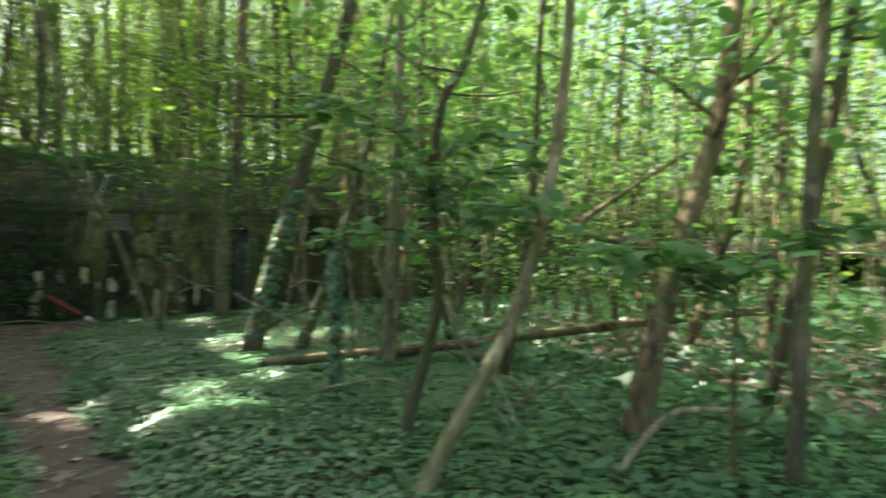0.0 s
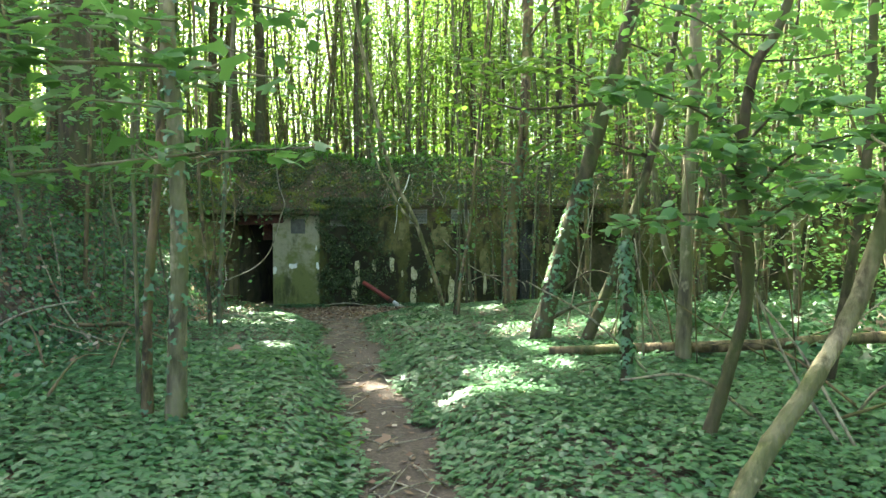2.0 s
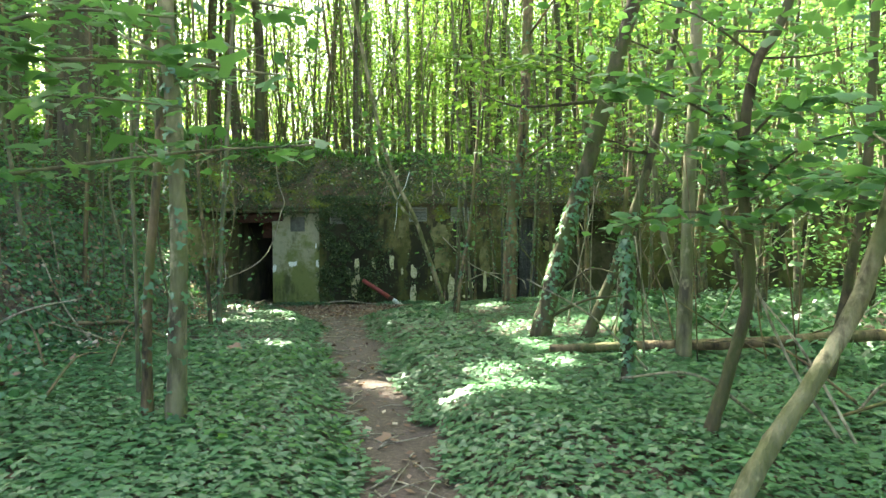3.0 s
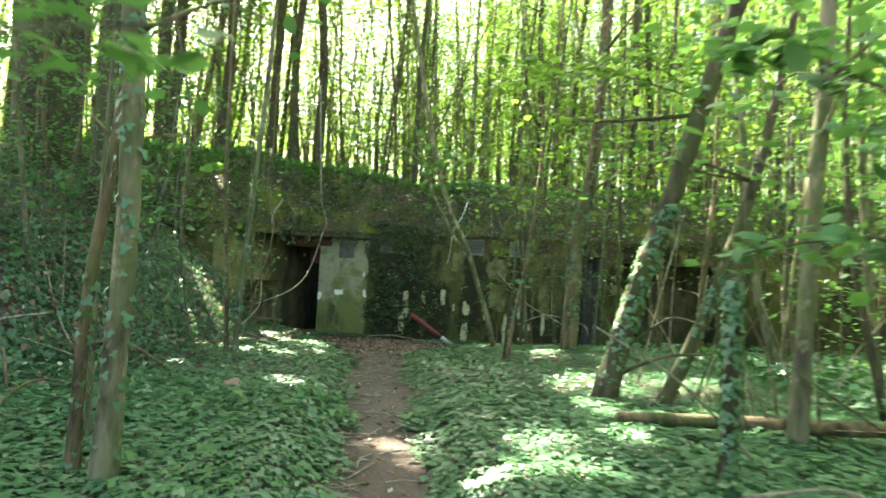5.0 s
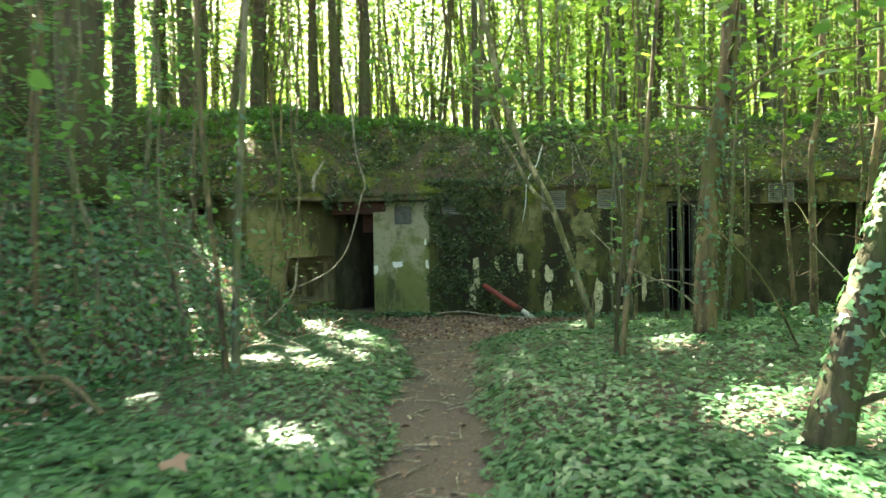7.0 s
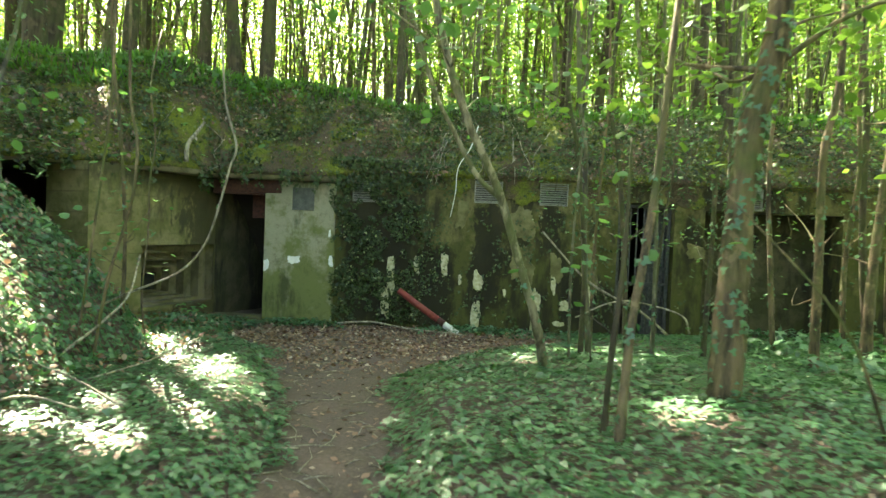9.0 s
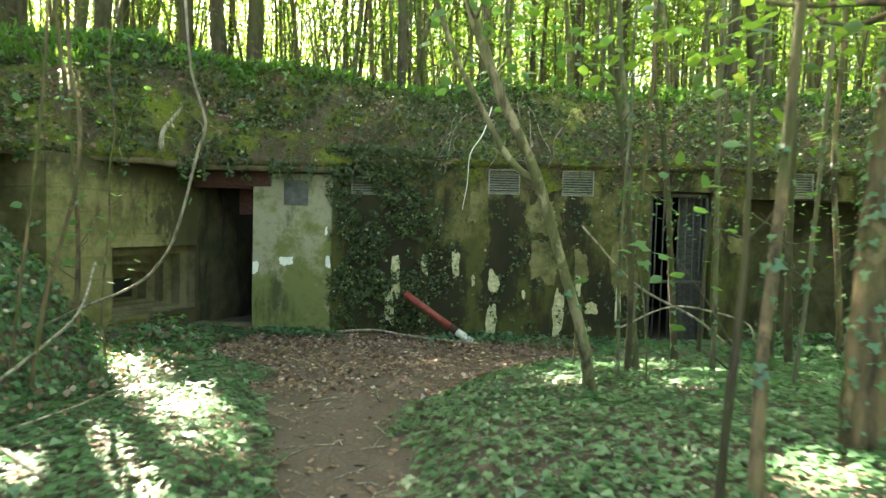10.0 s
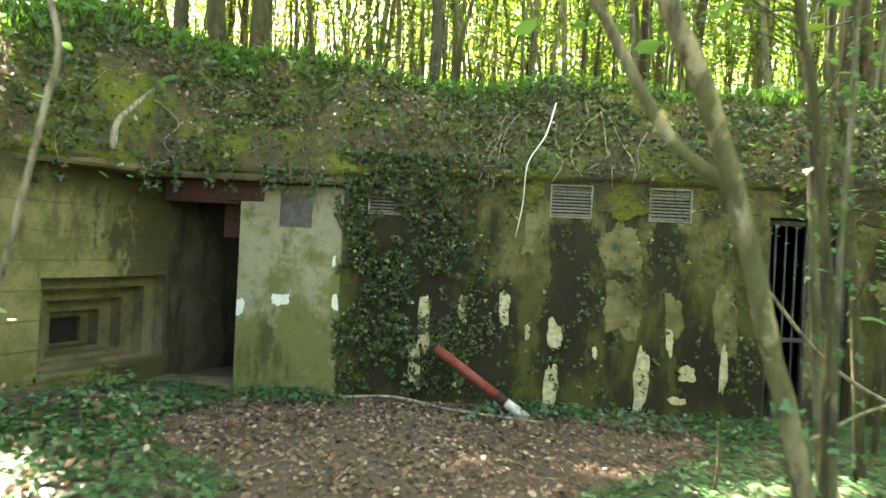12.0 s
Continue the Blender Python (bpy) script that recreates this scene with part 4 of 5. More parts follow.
tree([on(-2.54, 8.2), (-2.51, 8.2, 1.04), (-2.45, 8.2, 2.0), (-2.36, 8.2, 3.45), (-2.3, 8.3, 5.5)], 0.028, 0.018, BARK, "thin sapling rising from the ivy", twigs=9, reach=0.45, leaf_n=130, leaf_size=0.05, low=0.12, name="sapling", ivy=90)
tree([on(-2.66, 8.3), (-2.7, 8.25, 1.0), (-2.76, 8.2, 2.0), (-2.8, 8.2, 3.5), (-2.85, 8.3, 5.0)], 0.022, 0.014, BARK_BROWN, "thin dark sapling rising from the ivy", twigs=5, reach=0.5, leaf_n=60, leaf_size=0.05, low=0.2, name="sapling", ivy=20)
tree([on(0.42, 9.51), (0.44, 9.5, 0.6), (0.5, 9.55, 1.2), (0.52, 9.6, 1.9)], 0.018, 0.008, BARK_DARK, "thin dead stem beside the path", twigs=5, reach=0.4, leaf_n=20, leaf_size=0.07, low=0.2, name="sapling")
tree([on(0.44, 9.22), (0.52, 9.4, 0.8), (0.66, 9.6, 1.5), (0.76, 9.7, 2.5), (1.0, 9.9, 5.0)], 0.024, 0.016, BARK_BROWN, "thin brown sapling with ivy at its foot", twigs=5, reach=0.6, leaf_n=60, leaf_size=0.07, low=0.4, name="sapling", ivy=30)
tree([on(1.44, 4.83), (1.45, 4.83, 0.8), (1.44, 4.85, 1.3)], 0.04, 0.03, BARK_DARK, "dark ivy-clad stump of a dead stem", twigs=0, name="tree_stump", category="stump", ivy=300, ivy_top=1.0)
tree([on(2.2, 5.67), (2.23, 5.67, 1.0), (2.26, 5.67, 1.86), (2.33, 5.67, 3.3), (2.4, 5.7, 8.0)], 0.056, 0.045, BARK_LICHEN, "straight smooth grey tree trunk", twigs=8, reach=1.5, leaf_n=420, leaf_size=0.11, low=0.35, spread=0.5)
tree([on(1.46, 3.57), (1.61, 3.57, 0.6), (1.71, 3.57, 1.03), (1.67, 3.57, 1.64), (1.74, 3.57, 2.19), (1.93, 3.57, 2.56), (2.4, 3.7, 4.0)], 0.03, 0.022, BARK_DARK, "crooked dark hazel stem in leaf", twigs=4, reach=0.8, leaf_n=110, leaf_size=0.09, low=0.5, name="sapling",
     sprays=[([(1.68, 3.57, 1.75), (1.5, 3.6, 1.95), (1.2, 3.6, 2.08), (0.92, 3.6, 2.12)], 110, 0.1), ([(1.7, 3.57, 1.8), (1.9, 3.6, 1.98), (2.13, 3.6, 2.03), (2.5, 3.6, 1.95)], 90, 0.1), ([(1.7, 3.57, 1.2), (1.4, 3.4, 1.4), (1.1, 3.35, 1.38), (0.81, 3.3, 1.31)], 60, 0.09),
             ([(1.7, 3.57, 1.3), (1.9, 3.4, 1.5), (2.1, 3.3, 1.55), (2.4, 3.2, 1.5)], 80, 0.1), ([(1.69, 3.57, 1.5), (1.8, 3.3, 1.7), (2.0, 3.1, 1.77), (2.3, 3.0, 1.7)], 90, 0.1), ([(1.68, 3.57, 1.6), (1.5, 3.4, 1.72), (1.35, 3.2, 1.74), (1.15, 3.1, 1.7)], 70, 0.09)])
tree([on(1.14, 2.64), (1.35, 2.68, 0.45), (1.55, 2.71, 0.71), (1.8, 2.75, 1.13), (2.03, 2.81, 1.86), (2.16, 2.87, 2.64), (2.2, 2.9, 3.6)], 0.036, 0.026, BARK_PALE, "bare pale crooked stem leaning over the ivy", twigs=2, reach=0.5, leaf_n=40, leaf_size=0.09, low=0.6, name="sapling",
     sprays=[([(1.9, 2.77, 1.4), (1.75, 2.6, 1.5), (1.58, 2.57, 1.53), (1.4, 2.6, 1.5)], 70, 0.09)])
tree([on(2.72, 3.0), (2.9, 3.0, 0.78), (3.22, 3.0, 1.61), (3.53, 3.0, 2.58), (4.2, 3.1, 6.0)], 0.07, 0.05, BARK_BROWN, "mottled woodland tree with mossy bark", sides=14, twigs=8, reach=1.5, leaf_n=420, leaf_size=0.11, low=0.35, spread=0.5, ivy=50,
     limbs=[([(3.1, 3.05, 1.3), (3.48, 4.5, 1.47), (3.98, 4.5, 1.8), (4.75, 4.5, 2.21)], 0.03, 0.015)])
tree([on(2.55, 2.15), (2.52, 2.12, 0.6), (2.45, 2.05, 1.0), (2.4, 2.0, 1.25)], 0.012, 0.008, BARK_BROWN, "leafy low hazel shoot", twigs=2, reach=0.3, leaf_n=30, leaf_size=0.09, name="sapling",
     sprays=[([(2.45, 2.05, 1.15), (2.2, 2.1, 1.28), (1.95, 2.2, 1.3), (1.69, 2.29, 1.26)], 100, 0.1), ([(2.42, 2.02, 1.2), (2.6, 1.9, 1.32), (2.75, 1.8, 1.37), (2.95, 1.68, 1.4)], 100, 0.1), ([(2.45, 2.05, 1.1), (2.4, 2.2, 1.2), (2.35, 2.4, 1.25), (2.3, 2.6, 1.2)], 60, 0.1)])
for x, y, r in ((-5.0, 9.7, 0.2), (-6.5, 10.3, 0.26), (-7.2, 11.9, 0.15), (-8.0, 13.4, 0.13), (-7.56, 14.0, 0.17), (-8.06, 17.0, 0.15), (-10.59, 20.0, 0.15)):
    tree(grown(x, y, 13, (rng.normal(0, 0.015), 0), 0.05), r, r * 0.55, BARK_DARK, "thick dark tree trunk on the ivy bank", sides=18, twigs=14, reach=3.8, leaf_n=5200, leaf_size=0.12, leaf_mat=CANOPY, leaf_shape=(QUAD_SHAPE, QUAD_FACES), low=0.45, spread=0.9, ivy=160, ivy_top=0.3)
# stems before the gate
for x, y, tx, ty, r in ((0.82, 12.6, 0.57, 12.6, 0.024), (0.95, 12.8, 0.7, 12.9, 0.03), (1.52, 13.5, 1.2, 13.5, 0.03), (1.56, 12.6, 1.51, 12.6, 0.02), (2.22, 13.0, 2.35, 13.0, 0.026), (1.05, 13.3, 1.1, 13.2, 0.018), (2.7, 13.6, 2.6, 13.6, 0.035), (3.1, 12.4, 3.2, 12.4, 0.04), (3.4, 13.9, 3.3, 14.0, 0.03), (2.0, 14.2, 2.2, 14.2, 0.018), (3.9, 12.9, 4.1, 12.9, 0.05), (1.9, 11.9, 2.05, 11.9, 0.016), (4.4, 14.2, 4.3, 14.0, 0.03), (0.62, 12.1, 0.7, 12.2, 0.012)):
    tree([on(x, y), ((2 * x + tx) / 3 + rng.normal(0, 0.04), (2 * y + ty) / 3, 1.1), ((x + 2 * tx) / 3 + rng.normal(0, 0.04), ty, 2.2), (tx, ty, 3.3), (tx + rng.normal(0, 0.2), ty, 7)], r, r * 0.6, [BARK, BARK_BROWN, BARK_DARK][int(rng.integers(0, 3))], "thin woodland stem before the barred opening", 9, 7, 0.8, 80, 0.05, low=0.2, name="sapling", group="thin stems", ivy=int(rng.integers(5, 60)))
for k in range(12):
    x, y = rng.uniform(4.2, 8.0), rng.uniform(11.0, 15.2)
    tree(grown(x, y, rng.uniform(5, 8), rng.normal(0, 0.06, 2), 0.06), rng.uniform(0.02, 0.05), 0.014, [BARK, BARK_BROWN, BARK_DARK][k % 3], "thin woodland stem before the bunker wall", 8, 7, 0.8, 100, 0.06, low=0.2, name="sapling", group="thin stems", ivy=int(rng.integers(0, 60)))
for k in range(46):
    x, y = rng.uniform(2.5, 8.5), rng.uniform(1.6, 11)
    while x < 2.9 and 2.4 < y < 4.0:
        x = rng.uniform(2.5, 8.5)
    tree(grown(x, y, rng.uniform(4, 8), rng.normal(0, 0.09, 2), 0.08), rng.uniform(0.014, 0.05), 0.012, [BARK, BARK_BROWN, BARK_DARK][k % 3], "thin woodland stem in the undergrowth", 8, 10, 0.95, 520, 0.07, low=0.04, name="sapling", group="thin stems")
for k in range(20):
    x, y = rng.uniform(-7, -3.4), rng.uniform(5.5, 12.5)
    tree(grown(x, y, rng.uniform(2.5, 6), rng.normal(0, 0.07, 2), 0.06), rng.uniform(0.01, 0.025), 0.008, [BARK, BARK_BROWN][k % 2], "thin stem on the ivy bank", 7, 8, 0.7, 170, 0.075, low=0.08, name="sapling", group="thin stems", ivy=15)

# low shrubs on the bank
for k in range(26):
    y = rng.uniform(3.4, 11.0)
    x = float(np.interp(y, [3.4, 7, 11], [-2.3, -3.3, -4.2])) - rng.uniform(0, 2.2)
    tree(grown(x, y, rng.uniform(0.5, 1.2), rng.normal(0, 0.2, 2), 0.06, 4), rng.uniform(0.006, 0.012), 0.004, [BARK_BROWN, BARK][k % 2], "low straggling shrub on the ivy bank", 6, 7, 0.5, 140, 0.05, [FRESH, IVY][k % 3 == 0], low=0.1, name="shrub", category="shrub", group="shrubs on the bank", spread=0.2)

# hanging and leaning branches
def stick(name, pts, r0, r1, mat, label, category="branch"):
    return tagged(new(name, tube_mesh(name, [(smooth_line(pts, 5), [r0, (r0 + r1) / 2, r1], 8)], mat)), label, category)


stick("hanging_vine", [(-2.5, 10.9, 4.0), (-2.42, 11.0, 2.47), (-2.38, 11.0, 2.19), (-2.3, 11.0, 1.92), (-2.37, 11.05, 1.74), (-2.49, 11.1, 1.35), (-2.64, 11.2, 1.07), (-2.95, 11.4, 0.83), (-3.54, 11.7, 0.6), (-4.0, 11.9, 0.4)], 0.009, 0.011, DEADWOOD, "bare hanging vine looping down before the doorway", "vine")
stick("hanging_vine", [(-3.2, 11.0, 4.2), (-3.19, 11.0, 2.42), (-3.12, 11.0, 1.96), (-3.13, 11.0, 1.58), (-3.2, 11.0, 1.26), (-3.34, 11.0, 0.77), (-3.45, 11.0, 0.1)], 0.012, 0.014, BARK_BROWN, "bare pale vine rising from the ivy bank", "vine")
stick("hanging_vine", [(-3.35, 11.1, 4.2), (-3.33, 11.0, 2.5), (-3.4, 11.0, 1.7), (-3.5, 11.0, 0.9), (-3.6, 11.0, 0.1)], 0.009, 0.011, BARK_BROWN, "bare pale vine rising from the ivy bank", "vine")
stick("hanging_vine", [(-3.9, 13.0, 3.4), (-3.76, 12.5, 2.69), (-3.7, 12.5, 2.11), (-3.75, 12.5, 1.67), (-3.75, 12.5, 1.24), (-3.7, 12.3, 0.5), (-3.65, 12.3, 0.0)], 0.009, 0.009, BARK_BROWN, "thin bare vine before the side wall", "vine")
stick("leaning_branch", [(-3.58, 12.0, 0.94), (-3.42, 11.5, 0.61), (-3.4, 11.0, 0.42), (-3.46, 10.6, 0.25), (-3.37, 10.2, 0.15)], 0.009, 0.013, DEADWOOD, "thin pale branch lying on the ivy")
stick("wall_root", [(-0.31, 16.0, 2.92), (-0.42, 15.8, 2.54), (-0.59, 15.72, 2.24), (-0.62, 15.72, 1.84), (-0.68, 15.7, 1.49)], 0.008, 0.004, CHIP, "bare whitish root hanging down the wall", "root")
stick("fallen_branch", [(-2.4, 15.6, -0.2), (-1.79, 15.5, -0.14), (-1.22, 15.35, -0.19), (-0.37, 15.2, -0.22)], 0.016, 0.01, DEADWOOD, "grey fallen branch along the foot of the wall")
stick("fallen_branch", [(0.36, 12.5, 1.33), (0.89, 12.7, 0.82), (1.49, 12.9, 0.51), (1.83, 13.0, 0.25)], 0.009, 0.014, DEADWOOD, "thin dead branch leaning before the gate")
stick("fallen_branch", [(0.75, 12.6, 0.45), (1.1, 12.7, 0.6), (1.4, 12.8, 0.62), (1.9, 12.8, 0.5), (2.0, 12.8, 0.3)], 0.008, 0.01, DEADWOOD, "thin dead branch leaning before the gate")
stick("fallen_branch", [(-3.6, 5.5, 0.5), (-3.45, 5.5, 0.64), (-3.18, 5.5, 0.75), (-2.87, 5.6, 0.81)], 0.012, 0.006, DEADWOOD, "dead branch sticking out of the bank")
stick("fallen_branch", [(-3.9, 7.2, 0.42), (-3.48, 7.2, 0.41), (-3.2, 7.2, 0.42), (-2.7, 6.9, 0.3)], 0.03, 0.015, BARK_BROWN, "rotten branch lying on the ivy bank")
stick("fallen_branch", [(2.1, 2.5, 0.1), (2.17, 2.5, 0.2), (2.3, 2.5, 0.32), (2.49, 2.5, 0.45), (2.68, 2.5, 0.46), (3.0, 2.5, 0.42)], 0.018, 0.016, DEADWOOD, "bent grey branch standing out of the ivy")
stick("fallen_branch", [(1.99, 6.3, 1.3), (2.05, 6.3, 0.9), (2.21, 6.3, 0.15)], 0.006, 0.01, DEADWOOD, "thin dry stick leaning in the undergrowth")
stick("fallen_branch", [(1.72, 3.6, 1.1), (1.9, 3.5, 0.6), (2.15, 3.4, 0.15)], 0.007, 0.01, DEADWOOD, "thin dry stick leaning in the undergrowth")
for k in range(14):
    x, y, a = rng.uniform(1.6, 5), rng.uniform(2.4, 6.5), rng.uniform(0, 6.28)
    L = rng.uniform(0.5, 1.3)
    z = float(ground_z(x, y))
    stick("fallen_branch", [(x, y, z + 0.03), (x + 0.5 * L * math.cos(a), y + 0.5 * L * math.sin(a), z + rng.uniform(0.15, 0.5)), (x + L * math.cos(a), y + L * math.sin(a), z + rng.uniform(0.1, 0.8))], 0.01, 0.005, [DEADWOOD, BARK_BROWN][k % 2], "dead branch tangled in the undergrowth")
for k in range(34):
    x = rng.uniform(-5.2, 3.5) if k < 18 else rng.uniform(-2.3, 0.6)
    y0 = float(mound_edge(x))
    drift, reach = rng.normal(0, 0.35), rng.uniform(0.35, 1.0)
    pts = []
    for s in (0.0, 0.3, 0.6, 0.85, 1.0):
        xs, inward = x + drift * s + rng.normal(0, 0.05), reach * (1 - s) - 0.04
        pts.append((xs, float(mound_edge(xs)) + inward - 0.03, float(mound_z(xs, float(mound_edge(xs)) + max(0.02, inward))) + 0.05 - (0.3 * rng.random() if s == 1 else 0)))
    stick("roof_root", pts, rng.uniform(0.005, 0.011), 0.004, [DEADWOOD, BARK_BROWN, BARK_DARK][k % 3], "thin bare root trailing over the bunker roof", "root")
stick("broken_stub", [(-4.4, 14.85, 2.1), (-4.4, 14.9, 2.35), (-4.36, 15.1, 2.55), (-4.34, 15.3, 2.72)], 0.035, 0.018, DEADWOOD, "pale broken dead stub standing out of the roof ivy")
# dead sticks slanting in the thicket and on the bank
for k in range(20):
    x, y, d = rng.uniform(1.5, 3.4), rng.uniform(4.2, 9.5), rng.normal(0, 0.45)
    z = float(ground_z(x, y))
    h = rng.uniform(0.7, 1.9)
    stick("leaning_stick", [(x, y, z - 0.02), (x + 0.4 * d, y + rng.normal(0, 0.06), z + 0.5 * h), (x + d, y + rng.normal(0, 0.15), z + h)], rng.uniform(0.006, 0.012), 0.004, [DEADWOOD, BARK_BROWN, BARK][k % 3], "dead stick leaning in the thicket")
for k in range(22):
    x, y, a = rng.uniform(-5.5, -2.4), rng.uniform(4.5, 12.0), rng.uniform(0, 6.28)
    L = rng.uniform(0.4, 1.3)
    tip = (x + L * math.cos(a), y + L * math.sin(a))
    if abs(tip[0] - float(path_mid(tip[1]))) < 0.7:
        continue
    stick("dead_branch", [(x, y, float(ground_z(x, y)) + 0.04), ((x + tip[0]) / 2, (y + tip[1]) / 2, float(ground_z((x + tip[0]) / 2, (y + tip[1]) / 2)) + rng.uniform(0.1, 0.3)), (*tip, float(ground_z(*tip)) + rng.uniform(0.05, 0.45))], rng.uniform(0.006, 0.014), 0.004, [DEADWOOD, BARK_BROWN][k % 2], "dead branch lying over the ivy of the bank")

# tall trees added so that their unseen crowns keep sun off the clearing
for k in range(24):
    x, y = 0.0, 0.0
    while abs(x - path_mid(y)) < 2.2 or y < mound_edge(x) + 2.6 - 9 * (x < -7) or stands_in_sun(x, y):
        x, y = rng.uniform(-17, -1), rng.uniform(9, 27)
    base = on(x, y)
    thing = new("shading_tree")
    thing.location = base
    h = rng.uniform(9, 13)
    tubes, tips = trunk_tubes([np.zeros(3), [0.1, 0, h * 0.4], [0.2, 0.1, h * 0.8], [0.1, 0.2, h * 1.2]], 0.075, 0.04, 10, 18, 4.0, 0.55)
    child("trunk", tube_mesh("trunk", tubes, BARK_DARK), thing)
    n = 8200
    p = np.array([0, 0, h]) + rng.normal(0, 1, (n, 3)) * [2.8, 2.8, 1.4]
    # leaves dropped where sun patches are to reach the ground
    p = p[~lets_sun(p + base, 0.15)]
    child("crown", leaves("crown", p, rng.normal(0, 0.5, (len(p), 3)) + [0, 0, 1], 0.17 * rng.uniform(0.6, 1.2, len(p)), CANOPY, QUAD_SHAPE, QUAD_FACES), thing)
    tagged(thing, "tall tree with an added unseen crown that shades the clearing", "tree", "tall trees")

# coppice behind the crest: many thin leaning rods with fine leaves
tubes, rod_leaves = [], []
for k in range(120):
    x, y = rng.uniform(-13, 15), rng.uniform(18.4, 33)
    if y < mound_edge(x) + 2.3 or (x < -3 and rng.random() < 0.2):
        continue
    for _ in range(int(rng.integers(3, 7))):
        bx, by = x + rng.normal(0, 0.2), y + rng.normal(0, 0.2)
        z = float(mound_z(bx, by)) - 0.1
        lean, h = rng.normal(0, 0.16, 2), rng.uniform(5, 10)
        rod = [np.array([bx + lean[0] * h * s ** 1.4, by + lean[1] * h * s ** 1.4, z + h * s]) for s in (0, 0.25, 0.5, 0.75, 1.0)]
        if lets_sun(np.array(rod), 0.05).any():
            continue
        r = rng.uniform(0.011, 0.032)
        tubes.append((rod, [r, 0.4 * r], 6))
        at = rng.uniform(0.1, 1.0, 62)
        p = np.stack([np.interp(at, (0, 0.25, 0.5, 0.75, 1.0), [q[a] for q in rod]) for a in range(3)], -1)
        rod_leaves.append(p + rng.normal(0, 0.33, p.shape))
tagged(new("coppice_rods", tube_mesh("coppice_rods", tubes, BARK)), "thin leaning coppice rods behind the crest", "trees", kind="stuff")
p = np.vstack(rod_leaves)
p = p[~lets_sun(p, 0.1)]
tagged(new("coppice_leaves", leaves("coppice_leaves", p, rng.normal(0, 0.6, p.shape) + [0, 0, 0.8], 0.085 * rng.uniform(0.6, 1.3, len(p)), CANOPY, QUAD_SHAPE, QUAD_FACES)), "fine backlit foliage of the coppice", "trees", kind="stuff")

# far woods behind
tubes, far_leaves = [], []
for k in range(150):
    x, y = rng.uniform(-30, 26), rng.uniform(28, 46)
    z = float(mound_z(x, y)) - 0.1
    lean = rng.normal(0, 0.5)
    tubes.append(([(x, y, z), (x + 0.4 * lean, y, z + 5), (x + lean, y + 0.2, z + 12)], [rng.uniform(0.04, 0.11), 0.03], 6))
    p = rng.normal(0, 1, (900, 3)) * [1.1, 1.1, 0] + [x + 0.6 * lean, y, 0]
    p[:, 2] = z + rng.uniform(0.5, 13, 900)
    far_leaves.append(p)
for k in range(320):
    x, y = rng.uniform(-60, 60), rng.uniform(46, 75)
    if k % 3 == 0:
        x, y = rng.uniform(22, 50), rng.uniform(-25, 46)
    z = float(mound_z(x, y)) - 0.2
    tubes.append(([(x, y, z), (x + rng.normal(0, 0.3), y, z + 6), (x + rng.normal(0, 0.6), y, z + 13)], [0.1, 0.05], 5))
far = new("far_woods_stems", tube_mesh("far_woods_stems", tubes, BARK))
tagged(far, "distant tree stems in the depth of the wood", "trees", kind="stuff")
n = 52000
p = np.stack([rng.uniform(-60, 60, n), rng.uniform(44, 78, n), 3.3 + 14 * rng.uniform(0, 1, n) ** 0.8], -1)
p = p[rng.uniform(0, 1, n) < np.interp(p[:, 0], [-30, -5, 15], [1.0, 0.95, 1.0])]
side = np.stack([rng.uniform(22, 48, 22000), rng.uniform(-25, 46, 22000), 16 * rng.uniform(0, 1, 22000)], -1)
q = np.vstack(far_leaves)
p = np.vstack([p, side])
n = len(p)
tagged(new("far_woods_leaves", leaves("far_woods_leaves", p, rng.normal(0, 1, (n, 3)) + [0, -0.3, 0.6], 0.34 * rng.uniform(0.6, 1.3, n), CANOPY, QUAD_SHAPE, QUAD_FACES)), "distant foliage in the depth of the wood", "trees", kind="stuff")
tagged(new("wood_leaves", leaves("wood_leaves", q, rng.normal(0, 0.5, q.shape) + [0, 0, 0.7], 0.17 * rng.uniform(0.6, 1.3, len(q)), CANOPY, QUAD_SHAPE, QUAD_FACES)), "backlit foliage among the further stems", "trees", kind="stuff")

# fallen log
log = new("fallen_log", tube_mesh("fallen_log", [(smooth_line([(1.1, 5.98, 0.28), (1.9, 5.95, 0.3), (2.8, 5.7, 0.36), (4.2, 5.4, 0.48), (6.5, 5.1, 0.6)], 5), [0.04, 0.05, 0.05, 0.045], 12)], BARK_BROWN))
tagged(log, "long thin fallen trunk lying across the undergrowth", "log")

# ---- ivy, litter and grass ----
def scatter(n, x0, x1, y0, y1, keep, height, lift, tilt, size, name, mat, label, category, shape=IVY_SHAPE, faces=IVY_FACES):
    x, y = rng.uniform(x0, x1, n), rng.uniform(y0, y1, n)
    ok = rng.uniform(0, 1, n) < keep(x, y)
    x, y = x[ok], y[ok]
    z = height(x, y)
    e = 0.05
    nr = np.stack([-(height(x + e, y) - z) / e, -(height(x, y + e) - z) / e, np.ones(len(x))], -1)
    nr /= np.linalg.norm(nr, axis=1, keepdims=True)
    up = rng.uniform(lift[0], lift[1], len(x))
    p = np.stack([x, y, z], -1) + nr * up[:, None]
    nr = nr + rng.normal(0, tilt, nr.shape)
    return tagged(new(name, leaves(name, p, nr, size * rng.uniform(0.5, 1.4, len(x)), mat, shape, faces)), label, category, kind="stuff")


def low_ground(x, y):
    return (1 - bare(x, y)) * (0.8 + 0.2 * wave(x, y, 1.7, 3.0)) * np.where((y > 15.85) & (x > -5.6), 0, 1) * np.where((x < -4.4) & (y > 13.9), 0.25, 1)


